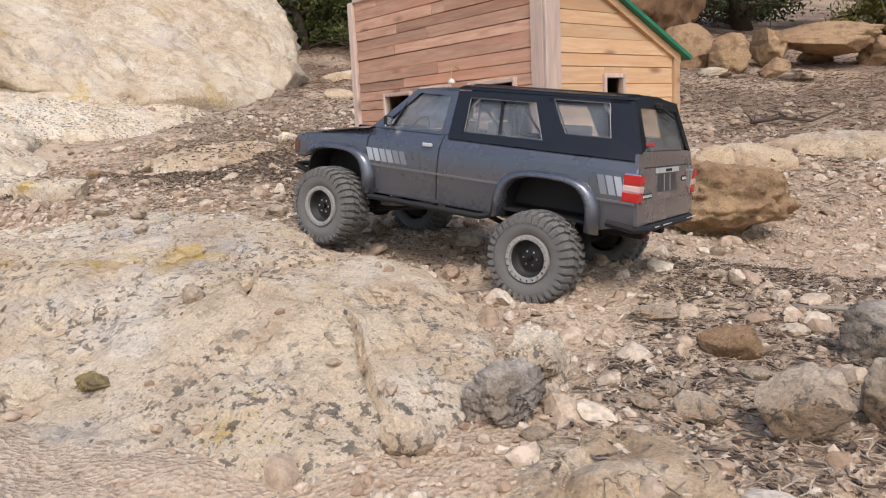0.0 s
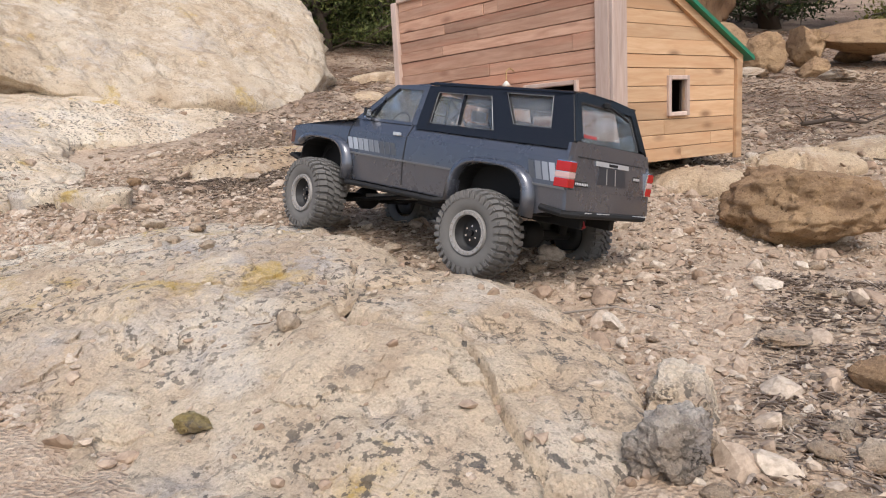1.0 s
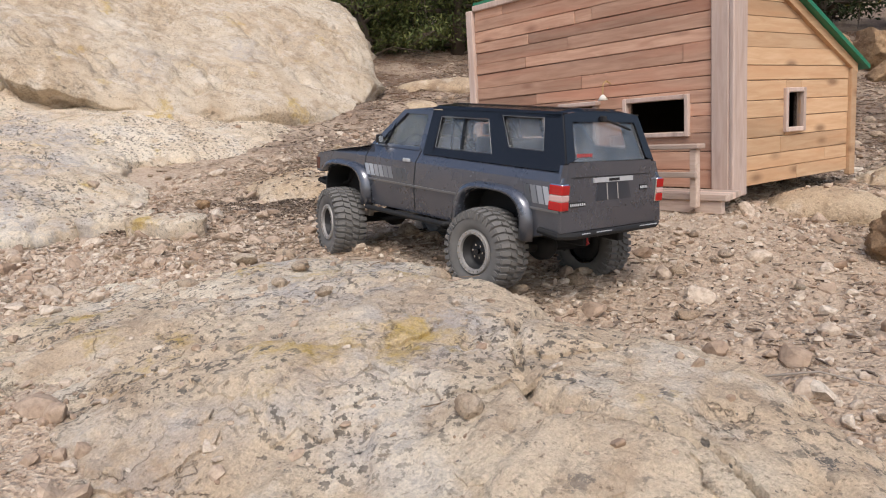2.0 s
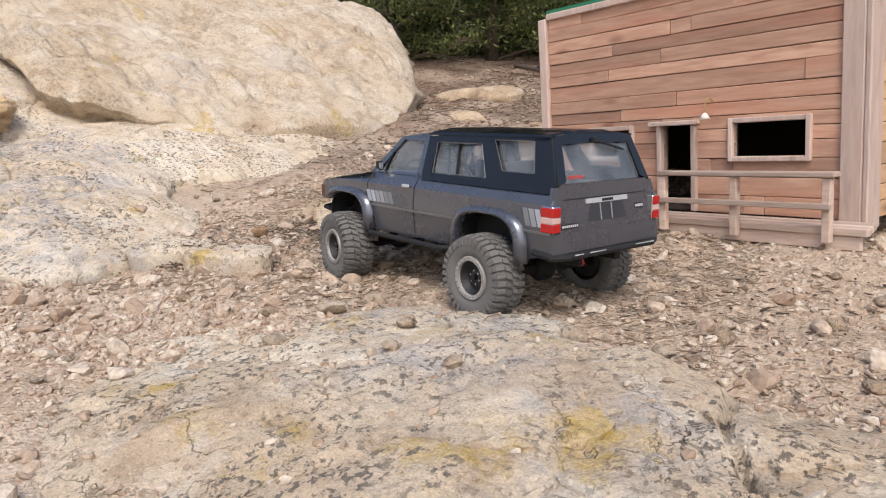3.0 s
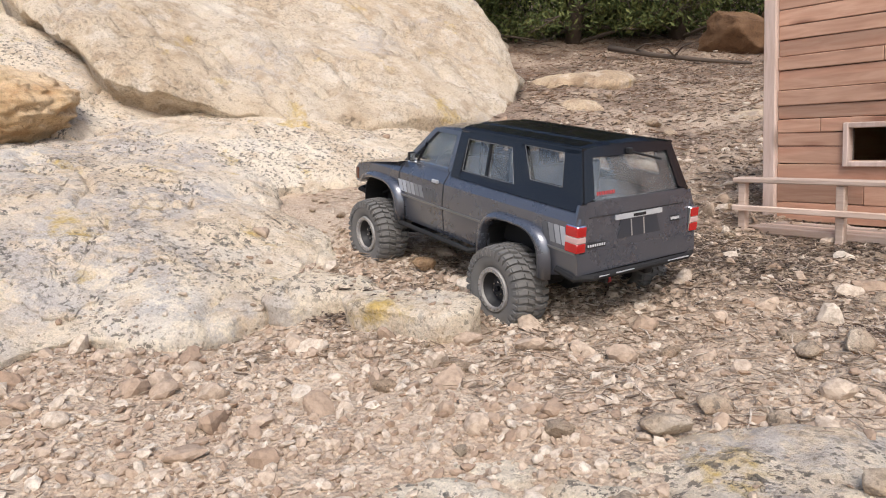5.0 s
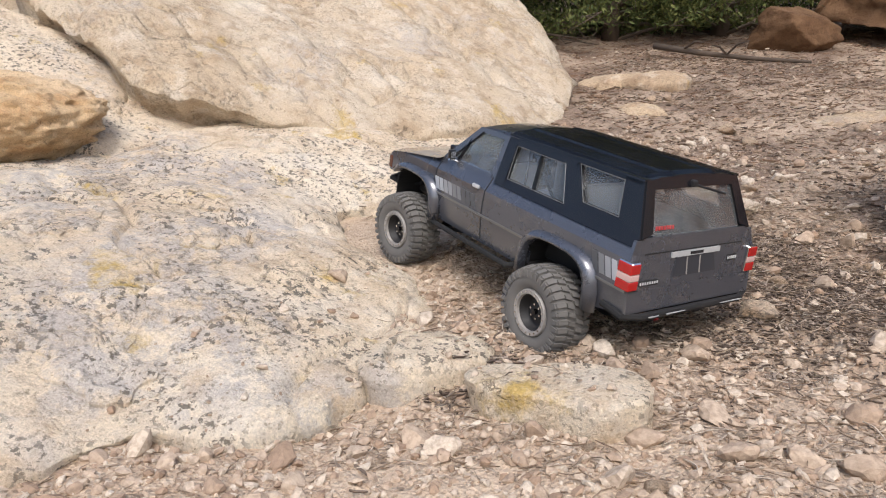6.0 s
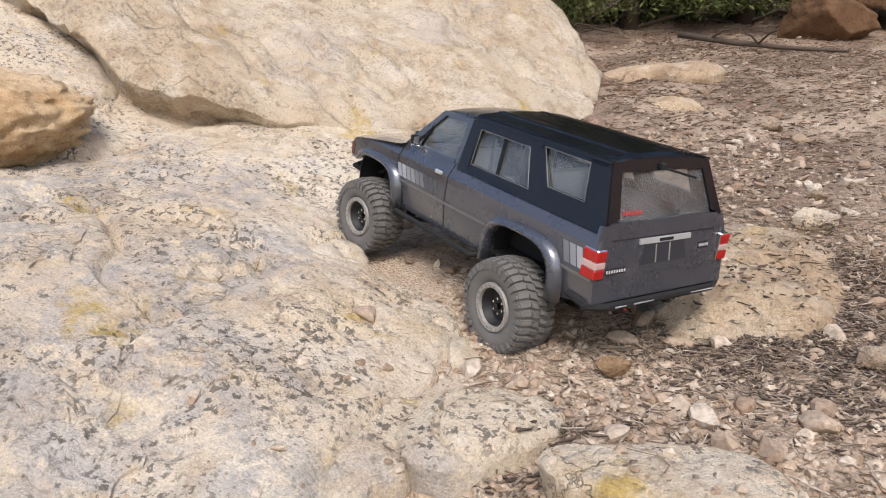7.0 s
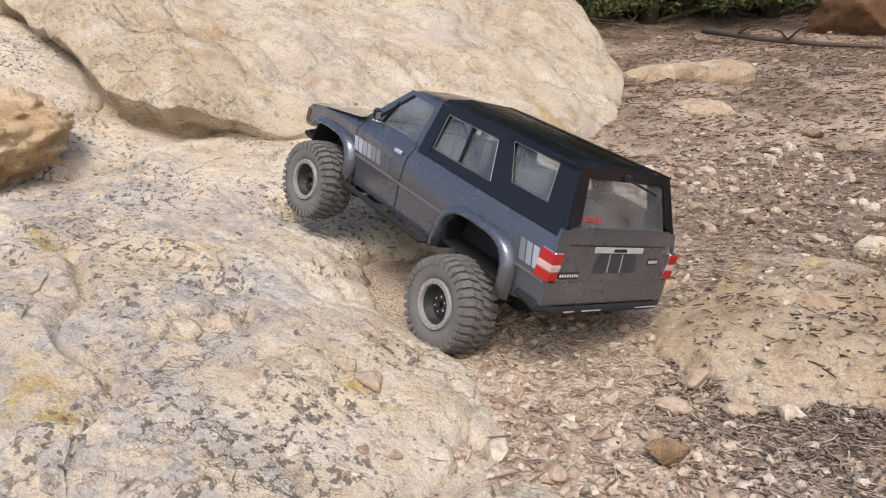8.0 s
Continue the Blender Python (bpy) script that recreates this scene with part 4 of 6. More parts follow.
        # tail lights
        lamp = tpart("tail_light", box((-0.2242, 0.0755, 0.1404), (-0.2075, 0.0872, 0.1672), 0.0012, Matrix.Diagonal((1, side, 1, 1))), CHROME, t, "red and white tail light")
        for z0, z1, mat in ((0.1415, 0.1500, RED_LENS), (0.1506, 0.1562, WHITE_LENS), (0.1568, 0.1662, RED_LENS)):
            tpart("lens", box((-0.2250, 0.0762, z0), (-0.2085, 0.0880, z1), 0.0006, Matrix.Diagonal((1, side, 1, 1))), mat, lamp)
        # rock sliders
        tpart("rock_slider", tube([(0.098, side * 0.078, 0.106), (0.090, side * 0.090, 0.104), (-0.060, side * 0.090, 0.104), (-0.070, side * 0.078, 0.107)], 0.0032, 8), MATT_BLACK, t)
        head = tpart("headlight", box((0.2145, 0.052, 0.138), (0.2175, 0.080, 0.156), 0.001, Matrix.Diagonal((1, side, 1, 1))), CHROME, t)
        tpart("turn_signal", box((0.2090, 0.0805, 0.141), (0.2165, 0.0872, 0.157), 0.0008, Matrix.Diagonal((1, side, 1, 1))), AMBER, t)
    # hood, roof, tail, floor
    bm = bmesh.new()
    rows = []
    for x, z in ((0.2155, 0.158), (0.2105, 0.1640), (0.16, 0.1730), (0.1035, 0.1812), (0.098, 0.1825)):
        rows.append([bm.verts.new((x, y, z + 0.0035 * math.cos(y / 0.086 * 1.5) ** 0.5 - (0.002 if abs(y) > 0.08 else 0))) for y in np.linspace(-0.0855, 0.0855, 13)])
    for a, b in zip(rows, rows[1:]):
        for k in range(12):
            bm.faces.new((a[k], a[k + 1], b[k + 1], b[k]))
    tpart("hood", bm, PAINT, t, smooth=True)
    tpart("hood_scoop", soften(box((0.130, -0.022, 0.172), (0.172, 0.022, 0.1795)), 0.002), BLACK, t)
    for name, xs, mat in (("roof", (0.0495, 0.030, -0.006), PAINT), ("hardtop_roof", (-0.006, -0.012, -0.06, -0.12, -0.17, -0.190, -0.1995), BLACK)):
        bm = bmesh.new()
        rows = []
        for i, x in enumerate(xs):
            zt = 0.2280 + 0.0045 * min(1, (0.0495 - x) / 0.05) - (0.003 if x < -0.195 else 0) + (0.0022 if name == "hardtop_roof" else 0)
            rows.append([bm.verts.new((x, y, zt + 0.0045 * (1 - (y / 0.063) ** 2) - (0.0022 if abs(y) > 0.060 else 0) + (0.0009 if name == "hardtop_roof" and abs(abs(y) - 0.03) < 0.004 else 0))) for y in np.linspace(-0.0635, 0.0635, 25)])
        for a, b in zip(rows, rows[1:]):
            for k in range(24):
                bm.faces.new((a[k], a[k + 1], b[k + 1], b[k]))
        bmesh.ops.solidify(bm, geom=bm.faces[:], thickness=0.003)
        tpart(name, bm, mat, t, "satin black hardtop roof" if mat is BLACK else "", smooth=False)
    # windscreen
    bm = bmesh.new()
    vs = [bm.verts.new(p) for p in ((0.0985, -0.0735, BELT), (0.0985, 0.0735, BELT), (0.0475, 0.0605, 0.2275), (0.0475, -0.0605, 0.2275))]
    bm.faces.new(vs)
    bmesh.ops.solidify(bm, geom=bm.faces[:], thickness=0.001)
    w = tpart("windscreen", bm, GLASS, t, "clear windscreen")
    w.visible_shadow = False
    # tail: rear window frame, glass, gate
    tail = lambda y, z, d: (-0.2165 + (z - 0.187) * 0.385 - d if z > 0.187 else -0.2165 - (0.187 - z) * 0.13 - d, y, z)
    for out in ([(-0.0745, 0.1860), (-0.0605, 0.1900), (-0.0530, 0.2260), (-0.0625, 0.2330)], [(0.0745, 0.1860), (0.0605, 0.1900), (0.0530, 0.2260), (0.0625, 0.2330)], [(-0.0625, 0.2330), (-0.0530, 0.2260), (0.0530, 0.2260), (0.0625, 0.2330), (0.045, 0.2355), (0.022, 0.2368), (0.0, 0.2372), (-0.022, 0.2368), (-0.045, 0.2355)]):
        tpart("rear_window_frame", prism(out, -0.004, 0.0015, tail), BLACK, t)
    g = tpart("rear_window", prism([(-0.0605, 0.1875), (0.0605, 0.1875), (0.0530, 0.2262), (-0.0530, 0.2262)], -0.002, -0.001, tail), GLASS, t, "clear rear window")
    g.visible_shadow = False
    tpart("tailgate", prism([(-0.0752, 0.1402), (0.0752, 0.1402), (0.0752, 0.1672), (0.0705, 0.1870), (-0.0705, 0.1870), (-0.0752, 0.1672)], -0.003, 0.0006, tail), PAINT, t)
    tpart("tail_panel", prism([(-0.0858, 0.1200), (0.0858, 0.1200), (0.0858, 0.1400), (-0.0858, 0.1400)], -0.003, 0.0008, tail), PAINT, t)
    for y0, y1 in ((-0.0858, -0.0754), (0.0754, 0.0858)):
        tpart("tail_panel", prism([(y0, 0.1672), (y1, 0.1672), (y1 * 0.93, 0.1850), (y0 * 0.93, 0.1850)], -0.003, 0.0004, tail), PAINT, t)
    tpart("gate_seam", prism([(-0.068, 0.1718), (0.068, 0.1718), (0.068, 0.1728), (-0.068, 0.1728)], 0.0004, 0.0010, tail), MATT_BLACK, t)
    strip = tpart("gate_strip", prism([(-0.0335, 0.1665), (0.0335, 0.1665), (0.0335, 0.1712), (-0.0335, 0.1712)], 0.0, 0.0022, tail), SILVER, t, "silver strip with dark badge bar")
    tpart("badge", prism([(-0.009, 0.1675), (0.009, 0.1675), (0.009, 0.1702), (-0.009, 0.1702)], 0.0022, 0.0026, tail), MATT_BLACK, strip)
    tpart("plate_recess", prism([(-0.031, 0.1480), (0.031, 0.1480), (0.026, 0.1655), (-0.026, 0.1655)], 0.0005, 0.0012, tail), STRIPE_DARK, t)
    for y in (0.010, -0.008):
        tpart("plate_mark", prism([(y, 0.1485), (y + 0.0014, 0.1485), (y + 0.0024, 0.1650), (y + 0.0010, 0.1650)], 0.0012, 0.0016, tail), ALLOY, t)
    for y0, y1, z0, z1 in ((0.0725, 0.0480, 0.1436, 0.1488), (-0.0470, -0.0610, 0.1555, 0.1610)):
        badge = tpart("badge", prism([(y0, z0), (y1, z0), (y1, z1), (y0, z1)], 0.0006, 0.0014, tail), MATT_BLACK, t)
        n = 8
        for k in range(n):
            a = y0 + (y1 - y0) * (k + 0.2) / n
            b = y0 + (y1 - y0) * (k + 0.75) / n
            tpart("print_bar", prism([(a, z0 + 0.0014), (b, z0 + 0.0014), (b, z1 - 0.0014), (a, z1 - 0.0014)], 0.0014, 0.0017, tail), WHITE_PRINT, badge)
    for k in range(7):
        a = 0.0550 - k * 0.0036
        tpart("window_sticker", prism([(a, 0.1918), (a - 0.0022, 0.1918), (a - 0.0030, 0.1950), (a - 0.0008, 0.1950)], -0.0008, -0.0004, tail), RED_PRINT, t)
    wiper = tpart("wiper", tube([tail(0.004, 0.2290, 0.003), tail(-0.004, 0.2270, 0.005), tail(-0.040, 0.2185, 0.003)], 0.0013, 6), MATT_BLACK, t)
    tpart("wiper_hub", box(tuple(a - 0.003 for a in tail(0.003, 0.2295, 0.003)), tuple(a + 0.003 for a in tail(0.003, 0.2295, 0.003)), 0.001), MATT_BLACK, wiper)
    # bumpers and frame
    tpart("rear_bumper", tube([(-0.196, 0.084, 0.1190), (-0.222, 0.086, 0.1165), (-0.2290, 0.070, 0.1165), (-0.2290, -0.070, 0.1165), (-0.222, -0.086, 0.1165), (-0.196, -0.084, 0.1190)], 0.0036, 8), MATT_BLACK, t, "scuffed black tube bumper")
    for y0, y1 in ((0.02, 0.045), (-0.03, -0.062), (0.055, 0.068)):
        tpart("scuff", prism([(y0, 0.1195), (y1, 0.1192), (y1, 0.1203), (y0, 0.1201)], 0.0118, 0.0124, tail), SILVER, t, "scuffed bare metal")
    tpart("rear_valance", box((-0.2225, -0.080, 0.112), (-0.2195, 0.080, 0.1202)), MATT_BLACK, t)
    tpart("front_bumper", tube([(0.196, 0.060, 0.112), (0.222, 0.078, 0.124), (0.2330, 0.060, 0.124), (0.2330, -0.060, 0.124), (0.222, -0.078, 0.124), (0.196, -0.060, 0.112)], 0.0034, 8), MATT_BLACK, t)
    for y in (0.066, -0.066):
        tpart("bumper_brace", tube([(0.2290, y, 0.124), (0.210, y, 0.112), (0.186, y * 0.8, 0.124), (0.176, y * 0.75, 0.142)], 0.0026, 6), MATT_BLACK, t)
    for y in (0.045, -0.045):
        tpart("bumper_brace", tube([(0.2330, y, 0.124), (0.224, y, 0.108), (0.185, y * 0.7, 0.104)], 0.0028, 6), MATT_BLACK, t)
    tpart("grille", box((0.2135, -0.050, 0.139), (0.2165, 0.050, 0.157), 0.001), MATT_BLACK, t)
    tpart("front_panel", box((0.2075, -0.085, 0.137), (0.2140, 0.085, 0.1585), 0.001), PAINT, t)
    for y in (0.030, -0.030):
        tpart("frame_rail", box((-0.215, y - 0.005, 0.100), (0.200, y + 0.005, 0.113), 0.001), MATT_BLACK, t)
    tpart("floor_pan", box((-0.215, -0.0815, 0.1135), (0.085, 0.0815, 0.1165)), MATT_BLACK, t)
    tpart("inner_arch", box((-0.185, -0.060, 0.1166), (-0.075, 0.060, 0.160), 0.004), MATT_BLACK, t)
    tpart("engine_bay", box((0.095, -0.050, 0.110), (0.205, 0.050, 0.160), 0.004), MATT_BLACK, t)
    tpart("dashboard", box((0.072, -0.070, 0.150), (0.094, 0.070, 0.181), 0.003), MATT_BLACK, t)
    for y in (0.038, -0.038):
        seat = tpart("seat", soften(box((0.005, y - 0.020, 0.135), (0.045, y + 0.020, 0.152)), 0.004), SEAT, t, "grey seat")
        tpart("backrest", soften(box((-0.006, y - 0.020, 0.150), (0.006, y + 0.020, 0.198)), 0.004), SEAT, seat)
        tpart("headrest", soften(box((-0.004, y - 0.011, 0.200), (0.005, y + 0.011, 0.214)), 0.003), SEAT, seat)
    bench = tpart("bench_seat", soften(box((-0.105, -0.055, 0.150), (-0.072, 0.055, 0.166)), 0.004), SEAT, t)
    tpart("backrest", soften(box((-0.113, -0.055, 0.160), (-0.103, 0.055, 0.203)), 0.004), SEAT, bench)
    bm = lathe([(0.0150, -0.001), (0.0162, 0.0), (0.0150, 0.001), (0.0138, 0.0), (0.0150, -0.001)], 24)
    bmesh.ops.transform(bm, matrix=Matrix.Translation((0.062, 0.038, 0.184)) @ Matrix.Rotation(radians(65), 4, "Y") @ Matrix.Rotation(radians(90), 4, "X"), verts=bm.verts)
    tpart("steering_wheel", bm, MATT_BLACK, t, smooth=True)
    bm = bmesh.new()
    for y in (0.050, -0.050):
        tube_into(bm, [(-0.020, y, 0.135), (-0.024, y * 0.95, 0.219), (-0.080, y * 0.8, 0.160), (-0.150, y, 0.140)], 0.0022, 6)
    tube_into(bm, [(-0.024, 0.0475, 0.219), (-0.024, -0.0475, 0.219)], 0.0022, 6)
    tpart("roll_cage", bm, MATT_BLACK, t)
    # running gear that stays on the frame
    for x in HUBS.values():
        for y in (0.052, -0.052):
            tpart("shock_absorber", tube([(x - 0.010, y, 0.083), (x - 0.018, y * 0.9, 0.135)], 0.0052, 10), ALLOY if y > 0 else MATT_BLACK, t)
            tpart("link_arm", tube([(x, y * 0.8, 0.074), (x * 0.25, y * 0.55, 0.096)], 0.0028, 6), MATT_BLACK, t)
    tpart("drive_shaft", tube([(HUBS["rear"], 0.0, 0.082), (0.0, 0.004, 0.100), (HUBS["front"], 0.010, 0.082)], 0.0035, 8), ALLOY, t)
    tpart("transfer_case", soften(box((-0.020, -0.022, 0.088), (0.030, 0.022, 0.112)), 0.003), MATT_BLACK, t)
    tpart("tow_hook", tube([(-0.213, 0.030, 0.110), (-0.217, 0.030, 0.103), (-0.213, 0.030, 0.101)], 0.0016, 6), RED_PRINT, t)
    return t


def axle(t, x, name):
    a = new(name)
    a.parent = t
    part("axle_tube", scaled(tube([(0, -0.078, 0), (0, 0.078, 0)], 0.0062, 10)), MATT_BLACK, a)
    part("axle_housing", scaled(lathe([(0.0, -0.016), (0.010, -0.015), (0.0155, -0.006), (0.0155, 0.006), (0.010, 0.015), (0.0, 0.016)], 18)), MATT_BLACK, a, smooth=True)
    return a


def wheel(t):
    """Tyre with two rows of side lugs and a centre zigzag, bead-lock rim, dish and bolts; the axis is y, outside at +y."""
    w = new("wheel")
    w.parent = t
    R, half = TYRE_R, 0.0195
    prof = [(0.0232, -half * 0.82), (0.0262, -half * 0.98), (0.0335, -half * 1.04), (0.0395, -half * 1.00), (0.0425, -half * 0.84), (0.0436, -half * 0.4), (0.0438, 0.0),
            (0.0436, half * 0.4), (0.0425, half * 0.84), (0.0395, half * 1.00), (0.0335, half * 1.04), (0.0262, half * 0.98), (0.0232, half * 0.82)]
    tyre = part("tyre", scaled(lathe(prof, 64)), RUBBER, w, "dusty grey-black rubber tyre", True)
    n = 34
    bm = bmesh.new()
    for k in range(n):
        a = 2 * math.pi * k / n
        for side in (1, -1):
            turn = Matrix.Rotation(a + (math.pi / n if side < 0 else 0), 4, "Y")
            prism_into(bm, [(-0.0029, 0.0395), (0.0029, 0.0395), (0.0023, 0.0462), (-0.0023, 0.0462)], side * half * 0.50, side * half * 1.01, lambda u, v, d, m=turn: m @ Vector((u, d, v - (0.0022 if abs(d) > half * 0.9 else 0))))
            prism_into(bm, [(-0.0021, 0.036), (0.0021, 0.036), (0.0017, 0.0425), (-0.0017, 0.0425)], side * half * 0.90, side * half * 1.10, lambda u, v, d, m=turn: m @ Vector((u, d, v)))
            prism_into(bm, [(-0.0025, 0.0425), (0.0025, 0.0425), (0.0020, 0.0463), (-0.0020, 0.0463)], side * half * 0.04, side * half * 0.44, lambda u, v, d, m=Matrix.Rotation(a + math.pi / n * (1.0 if side > 0 else 0.0), 4, "Y"): m @ Vector((u + d * 0.35, d, v)))
    part("tread", scaled(bm), RUBBER, tyre)
    ring = part("bead_ring", scaled(lathe([(0.0184, half * 0.80), (0.0190, half * 1.00), (0.0230, half * 1.02), (0.0238, half * 0.90), (0.0238, half * 0.70)], 48)), ALLOY, w, "grey alloy bead-lock ring")
    bm = bmesh.new()
    for k in range(20):
        a = 2 * math.pi * (k + 0.5) / 20
        p = Vector((0.0210 * math.cos(a), half * 1.02, 0.0210 * math.sin(a)))
        tube_into(bm, [p, p + Vector((0, 0.0009, 0))], 0.0010, 6)
    part("ring_bolt", scaled(bm), CHROME, ring)
    rim = part("rim", scaled(lathe([(0.0, half * 0.52), (0.0090, half * 0.54), (0.0140, half * 0.30), (0.0176, half * 0.35), (0.0182, half * 0.82), (0.0188, half * 0.86), (0.0188, -half * 0.8), (0.006, -half * 0.5), (0.0, -half * 0.5)], 40)), RIM_BLACK, w, "black dished wheel", True)
    for k in range(6):
        a = 2 * math.pi * k / 6
        p = Vector((0.0072 * math.cos(a), half * 0.50, 0.0072 * math.sin(a)))
        part("wheel_nut", scaled(tube([p, p + Vector((0, 0.0022, 0))], 0.0012, 6)), CHROME, rim)
    part("hub_cap", scaled(tube([(0, half * 0.5, 0), (0, half * 0.72, 0)], 0.0030, 8)), BLACK, rim)
    return w


TRUCK = truck()
AXLE_FRONT, AXLE_REAR = axle(TRUCK, HUBS["front"], "axle"), axle(TRUCK, HUBS["rear"], "axle")
WHEEL = wheel(TRUCK)
WHEELS = {("rear", 1): WHEEL}
for key in (("front", 1), ("rear", -1), ("front", -1)):
    WHEELS[key] = copy_thing(WHEEL, Matrix.Identity(4))

# ---- loose stones, gravel and litter ----


def stone_mesh(name, seed, flat=0.7, subdiv=3, rough=0.22, facets=7):
    """A worn, slightly faceted stone about one unit in radius."""
    bm = bmesh.new()
    bmesh.ops.create_icosphere(bm, subdivisions=subdiv, radius=1.0)
    rnd = random.Random(seed)
    planes = []
    for _ in range(facets):
        d = Vector((rnd.gauss(0, 1), rnd.gauss(0, 1), rnd.gauss(0, 1))).normalized()
        planes.append((d, rnd.uniform(0.50, 0.86)))
    off = Vector((seed * 3.1, seed * 1.7, seed * 2.3))
    for v in bm.verts:
        p = v.co.normalized()
        r = 1 + rough * noise.fractal(p * 1.3 + off, 1.0, 2.0, 3) + 0.05 * noise.fractal(p * 6 + off, 0.8, 2.0, 3)
        q = p * r
        for d, c in planes:
            over = q.dot(d) - c
            if over > 0:
                q -= d * over * 0.85
        v.co = Vector((q.x, q.y, q.z * flat))
    me = bpy.data.meshes.new(name)
    bm.to_mesh(me)
    bm.free()
    me.polygons.foreach_set("use_smooth", [True] * len(me.polygons))
    return me


def boulder(name, x, y, rx, ry, rz, turn, mat, seed, label, sink=0.25, subdiv=5, rough=0.3, cuts=13, lumpy=1.0):
    me = stone_mesh(name, seed, 1.0, subdiv, rough, cuts)
    rx, ry, rz = (0.86 * k for k in (rx, ry, rz))
    for v in me.vertices:
        q = Vector(v.co)
        bumpy = 1 + 0.05 * lumpy * noise.fractal(q * 4 + Vector((seed, 0, 0)), 0.9, 2.0, 4)
        layer = 1 + 0.035 * lumpy * noise.noise(Vector((seed, seed, q.z * 7)))
        v.co = Vector((q.x * rx * bumpy * layer, q.y * ry * bumpy * layer, q.z * rz * bumpy))
    me.materials.append(mat)
    ob = tagged(new(name, me), label, "rock")
    z = float(ground_height(x, y))
    for s in SLABS:
        z = max(z, float(s.height(np.array(x), np.array(y))))
    ob.matrix_world = pose(x, y, z + rz * (1 - 2 * sink), 0, 0, turn)
    return ob


DARK_STONE = rock_material("dark_stone", (0.24, 0.205, 0.175), (0.33, 0.26, 0.19), (0.12, 0.10, 0.085), 1.0)
RED_STONE = rock_material("rust_stone", (0.30, 0.19, 0.11), (0.36, 0.24, 0.135), (0.13, 0.075, 0.042), 0.0)
boulder("boulder", -0.085, 1.205, 0.122, 0.105, 0.095, -12, RED_STONE, 31, "rust-brown layered sandstone boulder by the house", 0.22, 6, 0.3, 10, 2.4)
boulder("rock", -0.160, 0.560, 0.043, 0.036, 0.034, 10, SANDSTONE, 32, "pale yellow rock with grey lichen", 0.25, 6, 0.3, 10, 2.0)
boulder("rock", -0.152, 0.470, 0.038, 0.030, 0.026, 30, DARK_STONE, 33, "dark grey lumpy rock on sandy ground", 0.25, 6, 0.3, 8, 3.0)
boulder("rock", 0.024, 0.530, 0.036, 0.034, 0.034, 0, STONE, 34, "rounded brown rock on gravel", 0.12)
boulder("rock", 0.082, 0.555, 0.026, 0.030, 0.034, 40, STONE, 35, "tan rock leaning on a rounded rock", 0.12)
boulder("rock", 0.110, 0.690, 0.075, 0.055, 0.040, -20, DARK_STONE, 36, "grey and white lichened rock", 0.2)
boulder("rock", -0.025, 0.668, 0.038, 0.026, 0.020, 5, RED_STONE, 37, "dark rusty rock half sunk in dirt")
boulder("rock", -0.035, 0.535, 0.020, 0.018, 0.016, 20, STONE, 38, "small tan block of stone", 0.12)
boulder("rock", -0.190, 0.405, 0.024, 0.020, 0.018, 0, SANDSTONE, 39, "small pale stone below the outcrop", 0.15)
boulder("rock", -0.100, 0.735, 0.030, 0.020, 0.012, 10, STONE, 40, "flat yellow stone in dirt")
MOSSY = rock_material("mossy_stone", (0.26, 0.20, 0.08), (0.32, 0.24, 0.10), (0.09, 0.06, 0.03), 0.5)
boulder("rock", -0.457, 0.395, 0.019, 0.011, 0.008, 15, MOSSY, 46, "small stone covered in olive moss", 0.2, 5, 0.4, 6, 3.0)
boulder("boulder", -2.335, 1.09, 0.235, 0.165, 0.100, 24, TAN_STONE, 41, "smooth tan boulder with a rusty underside", 0.17, 6, 0.10, 0).matrix_world = pose(-2.335, 1.09, 0.492, 0, 0, 24)
boulder("rock", -1.319, 2.318, 0.030, 0.026, 0.022, 0, STONE, 42, "small yellow stone in dry litter")
boulder("rock", -1.108, 1.205, 0.034, 0.020, 0.013, -25, STONE, 43, "flat tan stone on litter", 0.15)
boulder("rock", -1.19, 1.60, 0.040, 0.030, 0.022, 15, SANDSTONE_UPPER, 44, "white stone on the slab", 0.2)
boulder("rock", -1.318, 1.102, 0.022, 0.019, 0.014, 0, RED_STONE, 45, "brown stone on gravel", 0.2)
for x, y, r, seed in ((-0.852, 1.01, 0.020, 51), (-0.812, 1.025, 0.024, 52), (-0.765, 1.015, 0.019, 53), (-0.778, 0.690, 0.012, 54), (-0.931, 0.795, 0.024, 55),
                      (-0.690, 0.920, 0.021, 56), (-0.700, 0.665, 0.013, 57), (-0.860, 0.845, 0.016, 58), (-0.905, 0.850, 0.018, 59), (-0.600, 0.992, 0.020, 60),
                      (-0.800, 0.750, 0.017, 61), (-0.640, 0.800, 0.022, 62), (-0.560, 0.840, 0.018, 63), (-0.520, 0.955, 0.017, 64), (-0.455, 0.50, 0.016, 65)):
    boulder("stone", x, y, r * 0.98, r * 0.84, r * 0.58, seed * 37, STONE, seed, "tan sandstone stone lying on gravel", 0.18, 4)["group"] = "loose stones"

